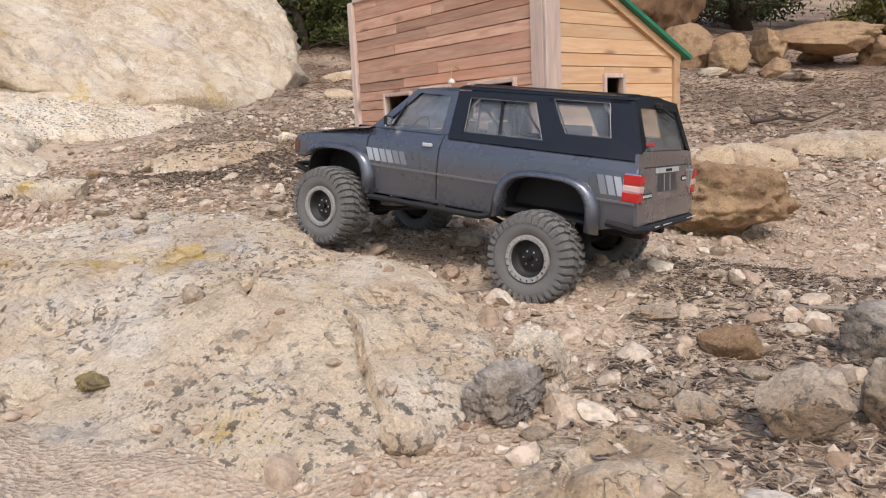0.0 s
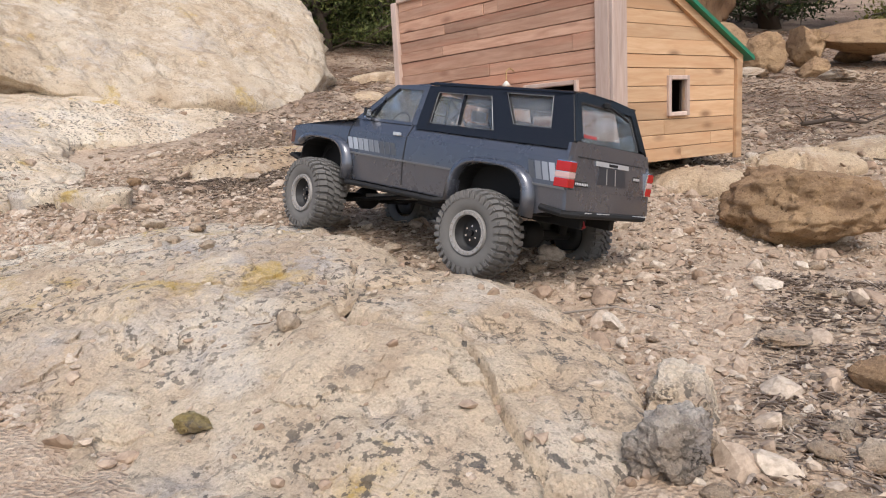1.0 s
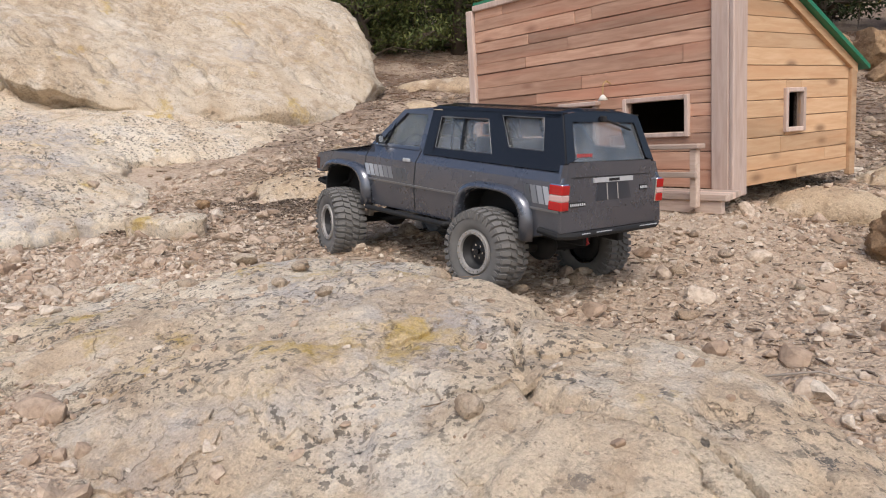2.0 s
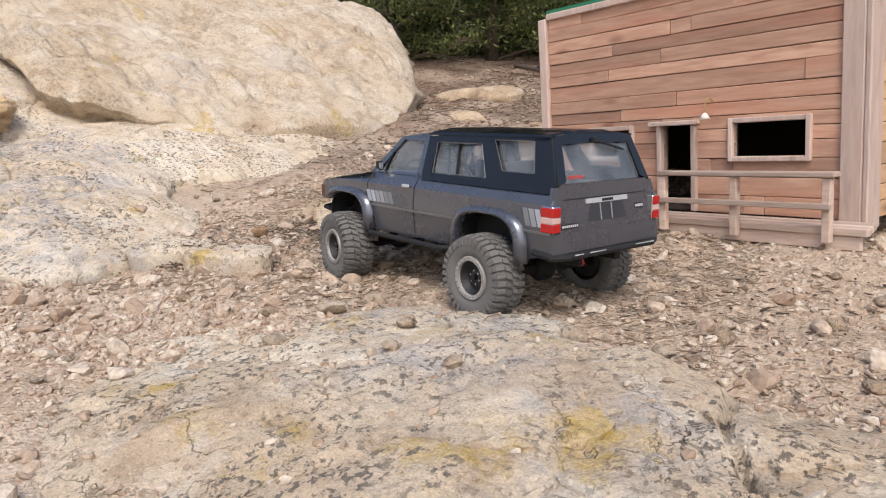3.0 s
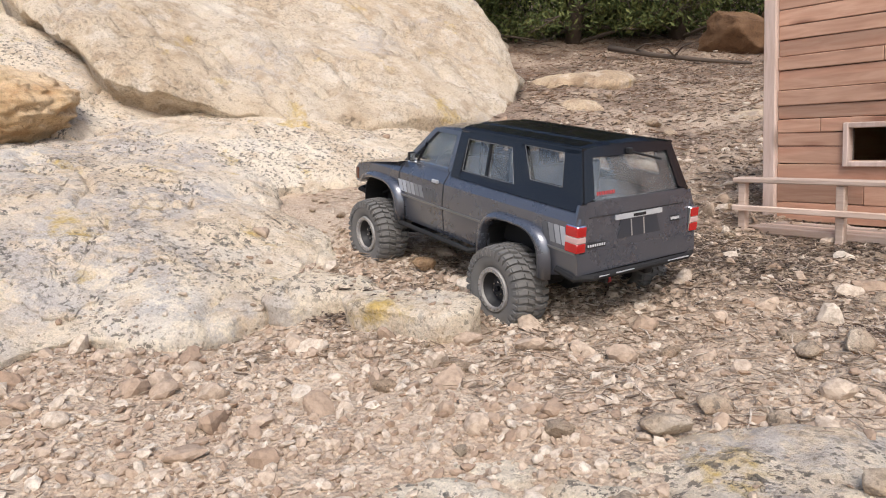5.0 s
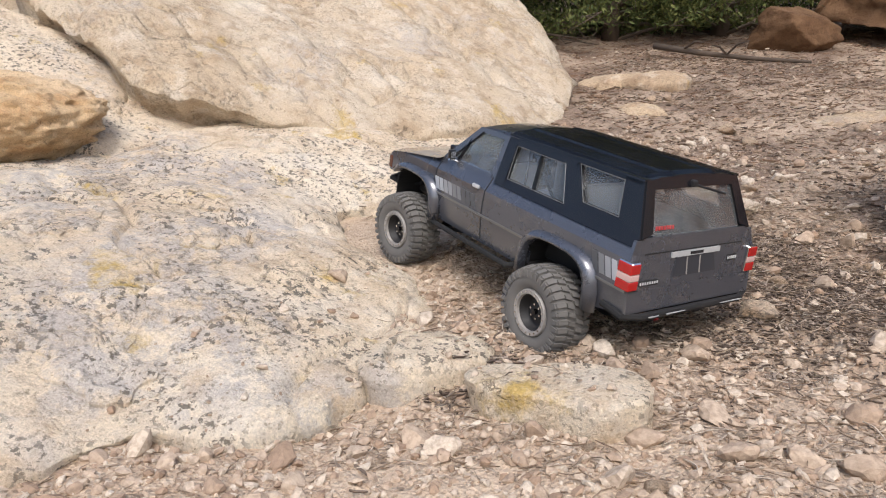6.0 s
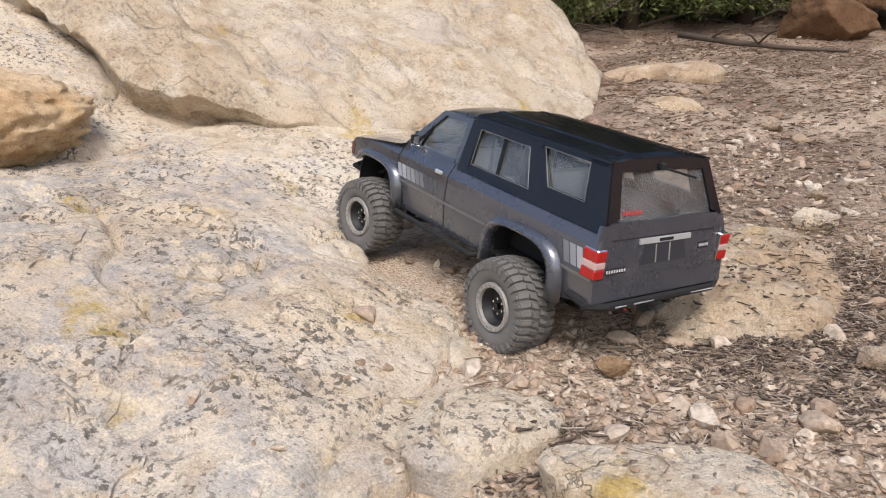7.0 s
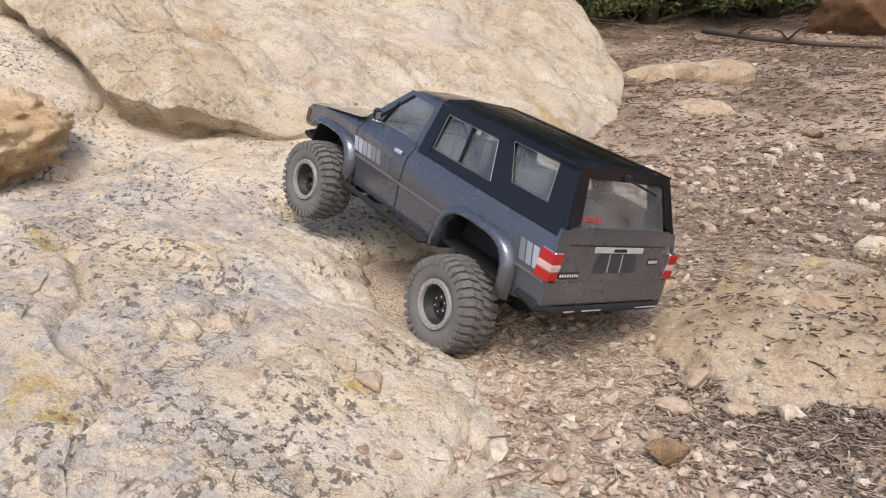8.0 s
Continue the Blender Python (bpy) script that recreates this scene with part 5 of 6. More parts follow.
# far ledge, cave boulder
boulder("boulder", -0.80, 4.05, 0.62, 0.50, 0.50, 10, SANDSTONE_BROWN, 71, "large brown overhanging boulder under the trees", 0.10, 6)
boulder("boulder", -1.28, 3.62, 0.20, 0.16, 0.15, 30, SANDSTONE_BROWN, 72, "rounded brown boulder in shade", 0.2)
for k, (x, y, rx, ry, rz, mat) in enumerate(((-0.46, 3.62, 0.15, 0.14, 0.17, RED_STONE), (-0.27, 3.56, 0.13, 0.12, 0.11, RED_STONE), (-0.10, 3.64, 0.12, 0.12, 0.13, RED_STONE), (-0.06, 3.44, 0.09, 0.08, 0.06, RED_STONE),
                                             (0.34, 3.80, 0.11, 0.12, 0.12, RED_STONE), (0.10, 3.82, 0.13, 0.10, 0.07, RED_STONE), (-0.30, 3.36, 0.10, 0.08, 0.04, STONE), (0.02, 3.30, 0.12, 0.09, 0.04, STONE))):
    boulder("ledge_rock", x, y, rx, ry, rz, 17 * k, mat, 80 + k, "brown broken sandstone block of a ledge", 0.2, 5, 0.45)
cap = boulder("ledge_rock", 0.14, 3.68, 0.27, 0.20, 0.085, 8, RED_STONE, 95, "brown sandstone block that bridges a dark hollow", 0.2, 5, 0.35)
cap.matrix_world = pose(0.14, 3.70, float(ground_height(0.14, 3.70)) + 0.125, 4, 3, 8)

SHAPES = [stone_mesh("stone", 100 + k, 0.62 + 0.05 * (k % 4), 3, 0.3, 11) for k in range(8)]
for me in SHAPES:
    me.materials.append(LOOSE)
rnd = random.Random(21)
placed = 0
while placed < 190:
    x, y = rnd.uniform(-1.7, 0.35), 0.45 + 2.3 * rnd.random() ** 1.6
    g, s = float(ground_height(x, y)), float(support(x, y))
    if s > g + 0.003 or (x < -1.2 and y < 1.05) or (-0.95 < x < -0.1 and y > 1.30 - 0.47 * (x + 0.4) - 0.1 and y < 1.9):
        continue
    r = min(0.0125, 0.0055 * (1 - rnd.random()) ** -0.5) * (1 + 0.3 * max(0, y - 0.8))
    ob = tagged(new("stone", SHAPES[placed % 8]), "tan weathered stone lying on dirt", "stone", "loose stones")
    ob.matrix_world = Matrix.Translation((x, y, g + r * 0.30)) @ Euler((rnd.uniform(-0.3, 0.3), rnd.uniform(-0.3, 0.3), rnd.uniform(0, 6.3))).to_matrix().to_4x4() @ Matrix.Diagonal((r * rnd.uniform(0.85, 1.3), r, r * rnd.uniform(0.7, 1.1), 1))
    placed += 1


def islands(name, mat_a, mat_b, mat_c, rough=0.95, relief=0.0):
    m, nt, b = material(name)
    geo = nt.nodes.new("ShaderNodeNewGeometry")
    co = nt.nodes.new("ShaderNodeTexCoord").outputs["Object"]
    t = texture(nt, co, 180.0, 4, 0.65)
    c = ramp(nt, geo.outputs["Random Per Island"], ((0.0, mat_a), (0.5, mat_b), (1.0, mat_c)))
    c = mix(nt, ramp(nt, t.outputs[0], ((0.4, 0.0), (0.65, 0.5))), c, tuple(0.5 * k for k in mat_a))
    nt.links.new(c, b.inputs["Base Color"])
    b.inputs["Roughness"].default_value = rough
    b.inputs["Specular IOR Level"].default_value = 0.25
    if relief:
        bump(nt, b, t.outputs[0], 0.6, relief)
    return m


def joined(name, V, F, mat, label, category, smooth=False):
    me = bpy.data.meshes.new(name)
    n, k = F.shape
    me.vertices.add(len(V))
    me.vertices.foreach_set("co", np.ascontiguousarray(V, dtype=np.float32).ravel())
    me.loops.add(n * k)
    me.loops.foreach_set("vertex_index", F.ravel().astype(np.int32))
    me.polygons.add(n)
    me.polygons.foreach_set("loop_start", np.arange(0, n * k, k, dtype=np.int32))
    me.polygons.foreach_set("use_smooth", np.full(n, smooth))
    me.update()
    me.validate()
    me.materials.append(mat)
    return tagged(new(name, me), label, category, kind="stuff")


def turns(n, rs, tilt):
    """Random small tilts after a random turn, as n matrices."""
    a, b, c = rs.uniform(0, 2 * math.pi, n), rs.normal(0, tilt, n), rs.normal(0, tilt, n)
    ca, sa, cb, sb, cc, sc = np.cos(a), np.sin(a), np.cos(b), np.sin(b), np.cos(c), np.sin(c)
    R = np.empty((n, 3, 3))
    R[:, 0] = np.stack([ca * cb, ca * sb * sc - sa * cc, ca * sb * cc + sa * sc], 1)
    R[:, 1] = np.stack([sa * cb, sa * sb * sc + ca * cc, sa * sb * cc - ca * sc], 1)
    R[:, 2] = np.stack([-sb, cb * sc, cb * cc], 1)
    return R


def spots(n, rs, x0, x1, y0, y1, on_rock, bias=1.4, clump=None):
    """Places on the ground; only a share of those on bare rock is kept."""
    x, y = rs.uniform(x0, x1, n), y0 + (y1 - y0) * rs.rand(n) ** bias
    g, s = ground_height(x, y), support(x, y)
    keep = (s < g + 0.002) | (rs.rand(n) < on_rock)
    if clump is not None:
        keep &= fbm(x, y, clump, 3, 0.5, 12.0) + rs.normal(0, 0.12, n) > 0.0
    return x[keep], y[keep], s[keep]


def gravel(name, n, area, size, mat, label, seed, on_rock=0.05, template=2, bias=1.4):
    rs = np.random.RandomState(seed)
    x, y, z = spots(n, rs, *area, on_rock, bias)
    n = len(x)
    src = [stone_mesh("pebble", seed + k, 0.65, template, 0.3, 6) for k in range(3)]
    vs = []
    for me in src:
        a = np.empty(len(me.vertices) * 3)
        me.vertices.foreach_get("co", a)
        vs.append(a.reshape(-1, 3))
    f = np.array([p.vertices[:] for p in src[0].polygons])
    for me in src:
        bpy.data.meshes.remove(me)
    r = np.minimum(size[1], size[0] * (1 - rs.rand(n)) ** -0.6)
    base = np.stack(vs)[rs.randint(0, 3, n)]
    base = base * (r[:, None] * rs.uniform(0.7, 1.3, (n, 3)))[:, None, :]
    P = np.einsum("nij,nkj->nki", turns(n, rs, 0.4), base) + np.stack([x, y, z + r * 0.22], 1)[:, None, :]
    F = f[None] + (np.arange(n) * base.shape[1])[:, None, None]
    joined(name, P.reshape(-1, 3), F.reshape(-1, 3), mat, label, "gravel")


def litter(name, n, area, length, width, mat, label, seed, on_rock=0.03, bias=1.2, clump=None, lift=0.004):
    """Fallen needles, straw and twig bits: thin bent three-sided rods."""
    rs = np.random.RandomState(seed)
    x, y, z = spots(n, rs, *area, on_rock, bias, clump)
    n = len(x)
    L = length[0] + (length[1] - length[0]) * rs.rand(n) ** 2
    W = width[0] + (width[1] - width[0]) * rs.rand(n)
    k = np.arange(4)
    along = np.array([-0.5, -0.17, 0.17, 0.5])
    ang = np.array([0.5, 2.6, 4.7])
    bend = rs.normal(0, 0.14, n)
    wob = rs.normal(0, 0.05, (n, 4))
    px = along[None] * L[:, None]
    py = (bend[:, None] * (along[None] * 2) ** 2 + wob) * L[:, None]
    pz = np.abs(rs.normal(0, 0.03, (n, 4))) * L[:, None]
    taper = np.array([0.8, 1.0, 0.9, 0.45])
    V = np.empty((n, 4, 3, 3))
    V[..., 0] = px[:, :, None]
    V[..., 1] = py[:, :, None] + np.cos(ang)[None, None] * (W[:, None] * taper[None])[:, :, None]
    V[..., 2] = pz[:, :, None] + np.sin(ang)[None, None] * (W[:, None] * taper[None])[:, :, None]
    V = V.reshape(n, 12, 3)
    V = np.einsum("nij,nkj->nki", turns(n, rs, 0.16), V) + np.stack([x, y, z + W + rs.rand(n) * lift], 1)[:, None, :]
    quads = [[a * 3 + i, a * 3 + (i + 1) % 3, a * 3 + 3 + (i + 1) % 3, a * 3 + 3 + i] for a in range(3) for i in range(3)]
    F = np.array(quads)[None] + (np.arange(n) * 12)[:, None, None]
    joined(name, V.reshape(-1, 3), F.reshape(-1, 4), mat, label, "litter")


PEBBLE = islands("pebble", (0.34, 0.235, 0.16), (0.50, 0.39, 0.29), (0.64, 0.55, 0.44), 0.95, 0.002)
STRAW = islands("dry_straw", (0.22, 0.155, 0.105), (0.40, 0.31, 0.225), (0.60, 0.51, 0.41))
BARK = islands("bark_bits", (0.09, 0.066, 0.052), (0.20, 0.15, 0.112), (0.40, 0.32, 0.25))
RUSSET = islands("russet_needles", (0.17, 0.10, 0.065), (0.35, 0.225, 0.145), (0.52, 0.39, 0.29))
NEAR = (-1.55, 0.25, 0.35, 2.2)
gravel("gravel", 1700, NEAR, (0.0042, 0.015), PEBBLE, "tan and cream gravel scattered on dirt", 301, 0.03, 2, 1.3)
gravel("grit", 34000, NEAR, (0.0014, 0.0060), PEBBLE, "fine cream grit scattered on dirt and rock", 302, 0.14, 1, 1.2)
gravel("grit", 5500, (-1.60, -0.95, 0.55, 1.15), (0.0016, 0.0065), PEBBLE, "pale pink stone chips below the slab", 313, 0.02, 1, 1.0)
gravel("grit", 1600, (-2.1, 0.6, 1.2, 3.6), (0.003, 0.012), PEBBLE, "fine cream grit further up the slope", 303, 0.05, 1, 1.0)
litter("needle_litter", 9000, (-1.55, 0.1, 0.5, 2.0), (0.006, 0.026), (0.0003, 0.0008), STRAW, "dry straw-coloured needles and twig bits", 304, 0.03, 1.0, 2.2)
litter("needle_litter", 10000, (-1.9, 0.3, 1.3, 3.4), (0.010, 0.038), (0.0005, 0.0014), STRAW, "dry straw-coloured needles on the slope", 305, 0.02, 0.9)
litter("bark_litter", 3800, (-1.4, -0.2, 0.75, 2.0), (0.003, 0.016), (0.0006, 0.0018), BARK, "dark bark crumbs and twig bits", 306, 0.02, 1.0, 2.2)
litter("bark_litter", 5000, (-0.12, 0.35, 0.40, 1.0), (0.003, 0.015), (0.0006, 0.0017), BARK, "dark bark crumbs round the loose rocks", 311, 0.1, 1.0)
litter("needle_litter", 2500, (-0.12, 0.35, 0.40, 1.0), (0.008, 0.03), (0.0003, 0.0008), STRAW, "pale dry needles round the loose rocks", 312, 0.1, 1.0)
litter("bark_litter", 21000, (-1.36, -0.74, 0.90, 1.60), (0.003, 0.016), (0.0005, 0.0016), BARK, "dark bark crumbs packed on the dirt", 308, 0.10, 0.9, 2.6)
litter("needle_litter", 9000, (-1.45, -0.5, 0.80, 1.7), (0.008, 0.036), (0.0003, 0.0010), STRAW, "dry pale needles among bark crumbs", 309, 0.08, 0.9)
litter("needle_litter", 18000, (-2.6, 0.8, 2.0, 5.0), (0.012, 0.048), (0.0007, 0.0017), RUSSET, "russet dry needles on the slope", 310, 0.0, 0.9)
litter("bark_litter", 6000, (-1.9, 0.4, 1.6, 3.5), (0.006, 0.026), (0.0008, 0.0022), BARK, "dark bark and leaf litter on the slope", 307, 0.0, 0.9)

# ---- trees, shrubs and branches ----
BARK_MAT = plain("bark", (0.085, 0.062, 0.045), 0.95, 0.0, 0.4, 40.0, 0.004)
DRY_TWIG = plain("dry_twig", (0.30, 0.25, 0.20), 0.9, 0.0, 0.3, 60.0)


def leaf_material(name, a, b, c):
    m = islands(name, a, b, c, 0.7)
    return m


GREEN_LEAF = leaf_material("juniper_leaf", (0.045, 0.062, 0.018), (0.095, 0.115, 0.032), (0.18, 0.185, 0.055))
YELLOW_LEAF = leaf_material("yellow_juniper_leaf", (0.10, 0.105, 0.024), (0.20, 0.185, 0.045), (0.32, 0.27, 0.075))
DARK_LEAF = leaf_material("dark_juniper_leaf", (0.016, 0.026, 0.009), (0.034, 0.048, 0.016), (0.060, 0.075, 0.024))


def tree(name, x, y, height, spread, leaf, seed, label, low=0.25, leaves=12000, size=0.03):
    """A tapered trunk with bent limbs, and a crown of many small sprigs in loose clumps."""
    t = tagged(new(name), label, "tree")
    z0 = float(ground_height(x, y))
    t.matrix_world = Matrix.Translation((x, y, z0 - 0.03))
    rnd, rs = random.Random(seed), np.random.RandomState(seed)
    bm = bmesh.new()
    top = Vector((rnd.uniform(-0.15, 0.15) * height, rnd.uniform(-0.1, 0.1) * height, height * 0.85))
    stem = [top * k + Vector((rnd.uniform(-0.04, 0.04) * height, rnd.uniform(-0.04, 0.04) * height, 0)) * (k > 0) for k in (0, 0.25, 0.5, 0.75, 1.0)]
    tube_into(bm, stem, [0.045 * height * (1 - 0.8 * k) for k in (0, 0.25, 0.5, 0.75, 1.0)], 9)
    part("trunk", bm, BARK_MAT, t, smooth=True)
    tips = []
    bm = bmesh.new()
    for k in range(34):
        f = rnd.uniform(low, 0.95) ** 1.25
        i = min(3, int(f * 4))
        a = stem[i].lerp(stem[i + 1], f * 4 - i)
        ang = rnd.uniform(0, 6.28)
        reach = spread * rnd.uniform(0.55, 1.0) * (1.1 - 0.6 * abs(f - 0.45))
        tip = a + Vector((math.cos(ang) * reach, math.sin(ang) * reach, rnd.uniform(-0.12, 0.3) * reach))
        mid = a.lerp(tip, 0.5) + Vector((rnd.uniform(-0.1, 0.1), rnd.uniform(-0.1, 0.1), rnd.uniform(0, 0.15))) * reach
        r = 0.013 * height
        tube_into(bm, [a, mid, tip], [r, r * 0.6, r * 0.15], 5)
        for g in (0.45, 0.7, 0.9, 1.0):
            tips.append(a.lerp(mid, g * 2) if g < 0.5 else mid.lerp(tip, g * 2 - 1))
            for _ in range(2):
                q = tips[-1] + Vector((rnd.gauss(0, 1), rnd.gauss(0, 1), rnd.gauss(0, 0.7))) * reach * 0.16
                tube_into(bm, [tips[-1], q], [r * 0.25, r * 0.08], 4)
                tips.append(q)
    part("limb", bm, BARK_MAT, t)
    tips = np.array([p[:] for p in tips])
    n = leaves
    c = tips[rs.randint(0, len(tips), n)]
    P = c + rs.normal(0, 1, (n, 3)) * np.array([0.085, 0.085, 0.07]) * spread * rs.uniform(0.5, 1.3, (n, 1))
    P = P[P[:, 2] > 0.05]
    n = len(P)
    d = rs.normal(0, 1, (n, 3)) + np.array([0, 0, 0.35])
    d /= np.linalg.norm(d, axis=1)[:, None]
    w = np.cross(d, rs.normal(0, 1, (n, 3)))
    w /= np.linalg.norm(w, axis=1)[:, None]
    L = size * rs.uniform(0.5, 1.3, (n, 1))
    V = np.stack([P, P + d * L * 0.5 + w * L * 0.16, P + d * L, P + d * L * 0.5 - w * L * 0.16 + np.cross(d, w) * L * 0.1], 1).reshape(-1, 3)
    F = np.arange(n * 4).reshape(n, 4)
    crown = joined("crown", V, F, leaf, "", "")
    for key in ("kind",):
        del crown[key]
    crown.parent = t
    return t


for k, (x, y, h, w, leaf, n, size, label) in enumerate((
        (-2.05, 3.72, 0.95, 0.62, GREEN_LEAF, 26000, 0.026, "green juniper bush with low twiggy branches"),
        (-1.62, 3.95, 1.00, 0.60, GREEN_LEAF, 22000, 0.028, "green juniper bush hanging over dry ground"),
        (-2.65, 3.85, 1.00, 0.70, DARK_LEAF, 20000, 0.028, "dark green juniper bush above the rock"),
        (-2.42, 3.42, 0.75, 0.50, GREEN_LEAF, 16000, 0.025, "green juniper bush close behind the boulder"),
        (-2.95, 3.55, 0.90, 0.55, DARK_LEAF, 14000, 0.028, "dark juniper bush close behind the boulder"),
        (-3.45, 3.75, 1.10, 0.65, DARK_LEAF, 14000, 0.03, "dark juniper bush above the boulder"),
        (-4.1, 4.2, 1.30, 0.80, GREEN_LEAF, 12000, 0.035, "green juniper bush above the boulder"),
        (-3.25, 4.35, 1.20, 0.80, GREEN_LEAF, 15000, 0.034, "green juniper bush on the hillside"),
        (-2.2, 4.7, 1.5, 0.90, DARK_LEAF, 16000, 0.036, "dark juniper tree behind the bushes"),
        (-1.1, 4.9, 1.5, 0.90, DARK_LEAF, 16000, 0.036, "dark juniper tree behind the brown boulder"),
        (-3.9, 5.3, 1.6, 1.00, DARK_LEAF, 14000, 0.04, "dark juniper tree on the hillside"),
        (-0.30, 5.2, 1.5, 0.75, DARK_LEAF, 14000, 0.036, "dark juniper tree beyond the ledge"),
        (0.42, 4.75, 1.15, 0.50, YELLOW_LEAF, 17000, 0.030, "yellow-green juniper tree beyond the ledge"),
        (1.15, 5.2, 1.4, 0.65, GREEN_LEAF, 14000, 0.034, "green juniper tree beyond the dry shrub"),
        (1.9, 5.0, 1.4, 0.70, DARK_LEAF, 13000, 0.036, "dark juniper tree beyond the dry shrub"),
        (2.8, 5.4, 1.6, 0.90, GREEN_LEAF, 12000, 0.04, "green juniper tree on the slope"))):
    tree("juniper_tree", x, y, h, w, leaf, 401 + k, label, 0.04, n, size)
for k in range(6):
    tree("pine_tree", -8.0 + 1.5 * k, 7.6 + 0.8 * (k % 3), 3.0, 1.25, (DARK_LEAF, GREEN_LEAF)[k % 2], 420 + k, "dark green tree far up the hillside", 0.05, 8000, 0.08)["group"] = "trees of the hillside"


def shrub(x, y, r, h, seed, label, count=240):
    """A leafless dry shrub: many thin rising twigs."""
    rnd = random.Random(seed)
    bm = bmesh.new()
    for _ in range(count):
        a, f = rnd.uniform(0, 6.28), rnd.random() ** 0.6
        base = Vector((math.cos(a) * r * 0.3 * f, math.sin(a) * r * 0.3 * f, 0))
        tip = Vector((math.cos(a) * r * f * rnd.uniform(0.6, 1.2), math.sin(a) * r * f * rnd.uniform(0.6, 1.2), h * rnd.uniform(0.5, 1.1) * (1.15 - 0.5 * f)))
        mid = base.lerp(tip, 0.5) + Vector((rnd.gauss(0, 0.06) * r, rnd.gauss(0, 0.06) * r, 0.08 * h))
        tube_into(bm, [base, mid, tip], [0.004, 0.0028, 0.0010], 4, False)
        for _ in range(2):
            q = mid.lerp(tip, rnd.uniform(0.1, 0.9))
            tube_into(bm, [q, q + Vector((rnd.gauss(0, 0.12) * r, rnd.gauss(0, 0.12) * r, rnd.uniform(0.05, 0.2) * h))], [0.002, 0.0008], 3, False)
    s = part("dry_shrub", bm, DRY_TWIG)
    s.matrix_world = Matrix.Translation((x, y, float(ground_height(x, y)) - 0.01))
    return tagged(s, label, "shrub")


shrub(0.62, 3.35, 0.30, 0.30, 501, "pale leafless dry shrub on the slope")
shrub(0.95, 3.1, 0.30, 0.28, 502, "pale leafless dry shrub on the slope")
shrub(0.55, 4.3, 0.30, 0.75, 503, "tall pale dry stalks before the trees", 90)


def branch(points, r, seed, label, mat, twigs=5):
    rnd = random.Random(seed)
    pts = [Vector((x, y, float(support(x, y)) + dz)) for x, y, dz in points]
    bm = bmesh.new()
    tube_into(bm, pts, [r * (1 - 0.6 * k / (len(pts) - 1)) for k in range(len(pts))], 7)
    main = tagged(part("fallen_branch", bm, mat, smooth=True), label, "branch")
    for _ in range(twigs):
        bm = bmesh.new()
        k = rnd.randrange(len(pts) - 1)
        q = pts[k].lerp(pts[k + 1], rnd.random())
        tip = q + Vector((rnd.uniform(-1, 1), rnd.uniform(-0.6, 0.6), rnd.uniform(0.05, 0.4))) * r * 14
        tube_into(bm, [q, q.lerp(tip, 0.5) + Vector((0, 0, r)), tip], [r * 0.4, r * 0.3, r * 0.1], 4)
        part("twig", bm, mat, main)
    return main


branch([(-1.75, 3.33, 0.05), (-1.55, 3.26, 0.03), (-1.38, 3.27, 0.015), (-1.20, 3.33, 0.012)], 0.013, 1, "dark fallen branch under the tree", BARK_MAT, 3)
branch([(-0.10, 2.32, 0.01), (-0.02, 2.33, 0.025), (0.06, 2.36, 0.015), (0.14, 2.40, 0.04)], 0.0065, 2, "dark forked dead branch on the slope", BARK_MAT, 9)
branch([(-0.31, 0.735, 0.004), (-0.25, 0.745, 0.005), (-0.18, 0.735, 0.004)], 0.0014, 3, "thin pale twig on gravel", DRY_TWIG, 0)
branch([(0.02, 0.80, 0.003), (0.09, 0.81, 0.006), (0.14, 0.79, 0.004)], 0.003, 4, "bent pale root piece on dirt", DRY_TWIG, 0)
branch([(-0.02, 0.62, 0.003), (0.03, 0.60, 0.006), (0.10, 0.62, 0.004)], 0.0014, 5, "thin pale twig on gravel", DRY_TWIG, 0)

# ---- what moves ----
DRIVE = [
    (0, -0.3510, 0.8595, 0.0902, 2.47, -7.33, 170.67),
    (0.5, -0.4444, 0.8752, 0.0991, 2.81, -7.86, 168.65),
    (1, -0.5237, 0.8895, 0.1090, 9.15, -7.27, 163.53),
    (1.5, -0.6102, 0.9264, 0.1181, 4.26, -6.85, 163.97),
    (2, -0.6873, 0.9500, 0.1240, 2.69, -5.61, 159.12),
    (3.5, -0.9594, 1.0412, 0.1428, 0.67, -1.77, 157.32),
    (4, -1.0616, 1.0851, 0.1492, -0.65, -0.28, 155.41),
    (4.5, -1.1575, 1.1219, 0.1518, -0.88, -3.30, 154.92),
    (6, -1.3910, 1.2155, 0.1874, 3.50, -13.30, 152.13),
    (6.5, -1.4602, 1.2426, 0.1973, 4.86, -13.07, 152.07),
    (7, -1.5257, 1.2662, 0.2154, 4.01, -12.99, 153.47),
    (7.5, -1.5988, 1.2944, 0.2362, 6.93, -15.77, 155.54),
    (8, -1.6591, 1.3057, 0.2591, 12.11, -18.53, 156.72),
]
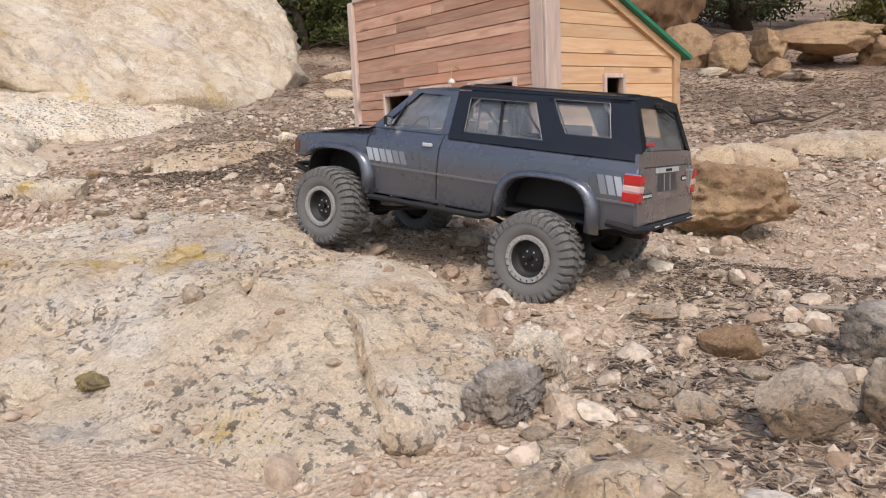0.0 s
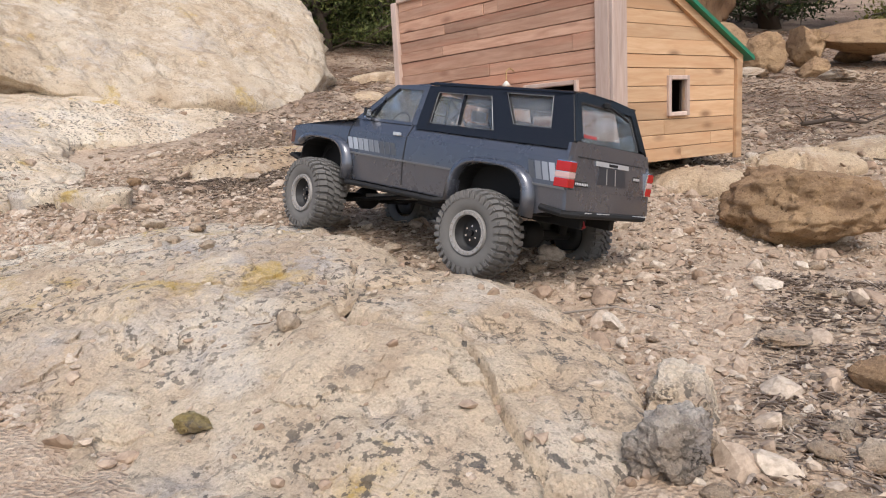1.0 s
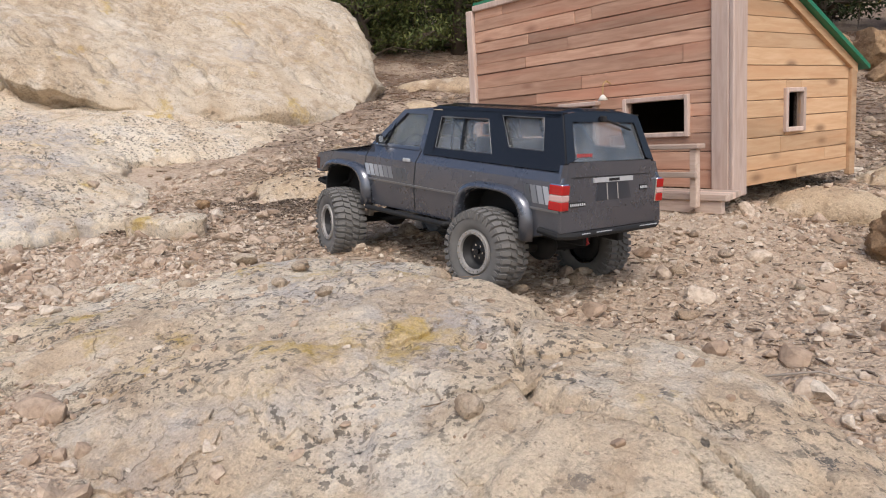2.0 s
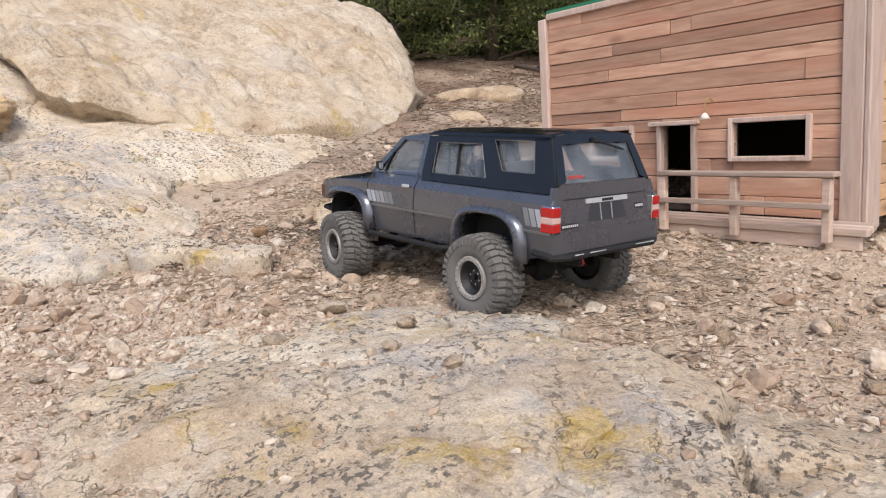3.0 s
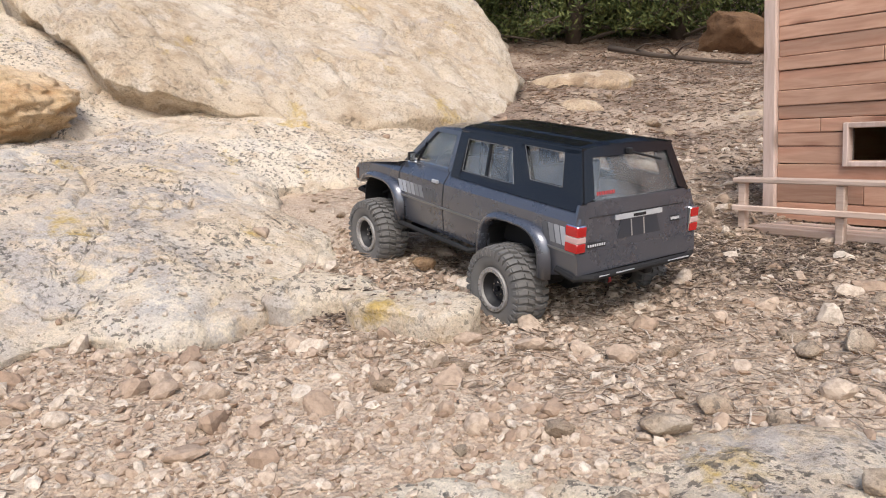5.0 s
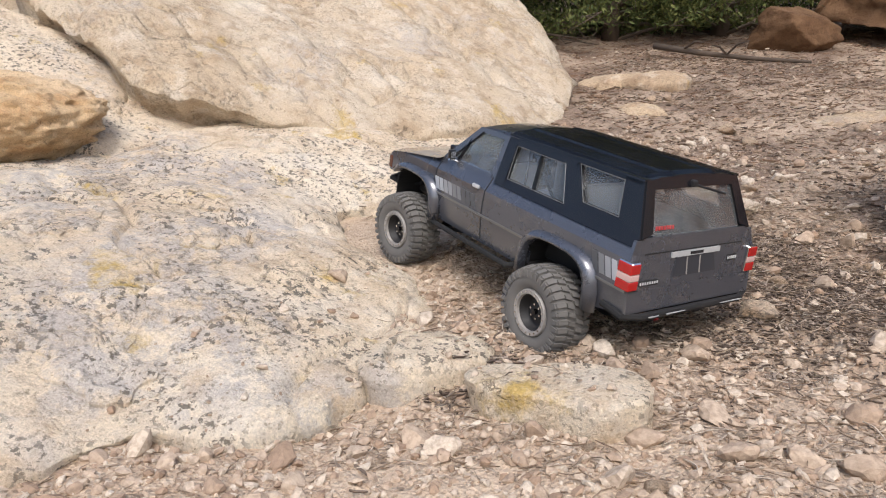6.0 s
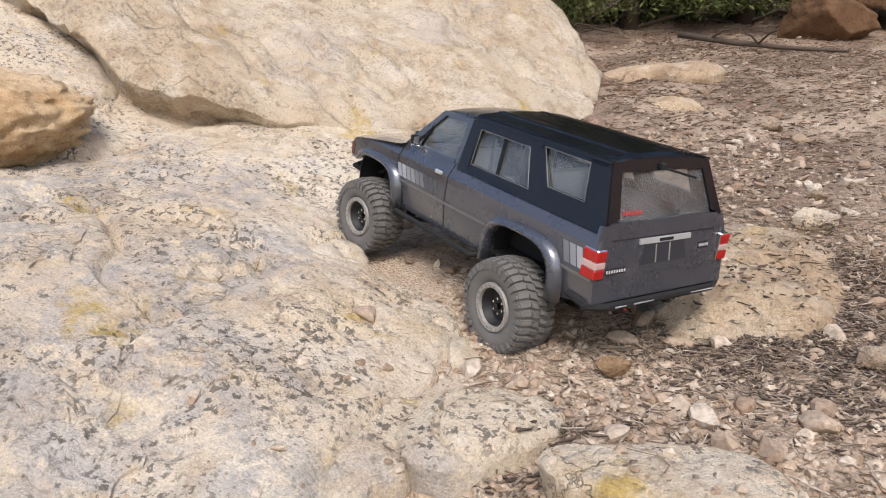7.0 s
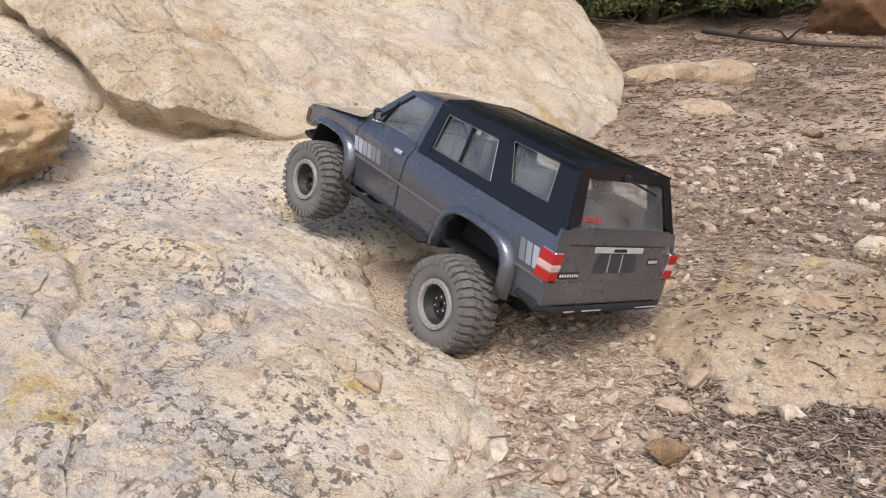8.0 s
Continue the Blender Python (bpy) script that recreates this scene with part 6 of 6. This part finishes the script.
# seconds, hub heights of the left rear, left front, right rear and right front wheel, steering in degrees
SPRINGS = [
    (0, 0.0749, 0.0850, 0.082, 0.076, 0), (1, 0.080, 0.080, 0.080, 0.078, -6), (1.5, 0.085, 0.078, 0.078, 0.080, -22), (2, 0.0872, 0.0761, 0.076, 0.082, -14),
    (3.5, 0.0832, 0.0806, 0.079, 0.080, -3), (4.5, 0.082, 0.079, 0.079, 0.080, 0), (6.5, 0.0842, 0.0770, 0.076, 0.082, 8), (8, 0.0712, 0.0876, 0.084, 0.074, 6),
]


def motions():
    walk(TRUCK, [(t, pose(*p)) for t, *p in DRIVE])
    ts = np.array([r[0] for r in DRIVE], float)
    way = np.concatenate([[0], np.cumsum([math.dist(a[1:4], b[1:4]) for a, b in zip(DRIVE, DRIVE[1:])])])
    steps = np.arange(0, 8.01, 0.25)
    st = np.array([r[0] for r in SPRINGS], float)
    columns = {("rear", 1): 1, ("front", 1): 2, ("rear", -1): 3, ("front", -1): 4}
    level = {}
    for key, ob in WHEELS.items():
        rows = []
        for t in steps:
            z = float(np.interp(t, st, [r[columns[key]] for r in SPRINGS]))
            steer = float(np.interp(t, st, [r[5] for r in SPRINGS])) if key[0] == "front" else 0.0
            spin = float(np.interp(t, ts, way)) / (TYRE_R * S)
            m = Matrix.Translation((S * HUBS[key[0]], S * key[1] * (HUB_Y - 0.0195), S * z)) @ Matrix.Rotation(radians(steer), 4, "Z")
            m = m @ (Matrix.Rotation(spin, 4, "Y") if key[1] > 0 else Matrix.Rotation(math.pi, 4, "Z") @ Matrix.Rotation(-spin, 4, "Y"))
            rows.append((float(t), m))
            level[key, float(t)] = z
        walk(ob, rows)
    for ob, end in ((AXLE_FRONT, "front"), (AXLE_REAR, "rear")):
        rows = []
        for t in steps:
            a, b = level[(end, 1), float(t)], level[(end, -1), float(t)]
            rows.append((float(t), pose(S * HUBS[end], 0, S * (a + b) / 2, math.degrees(math.atan2(a - b, 2 * HUB_Y)), 0, 0)))
        walk(ob, rows)


motions()
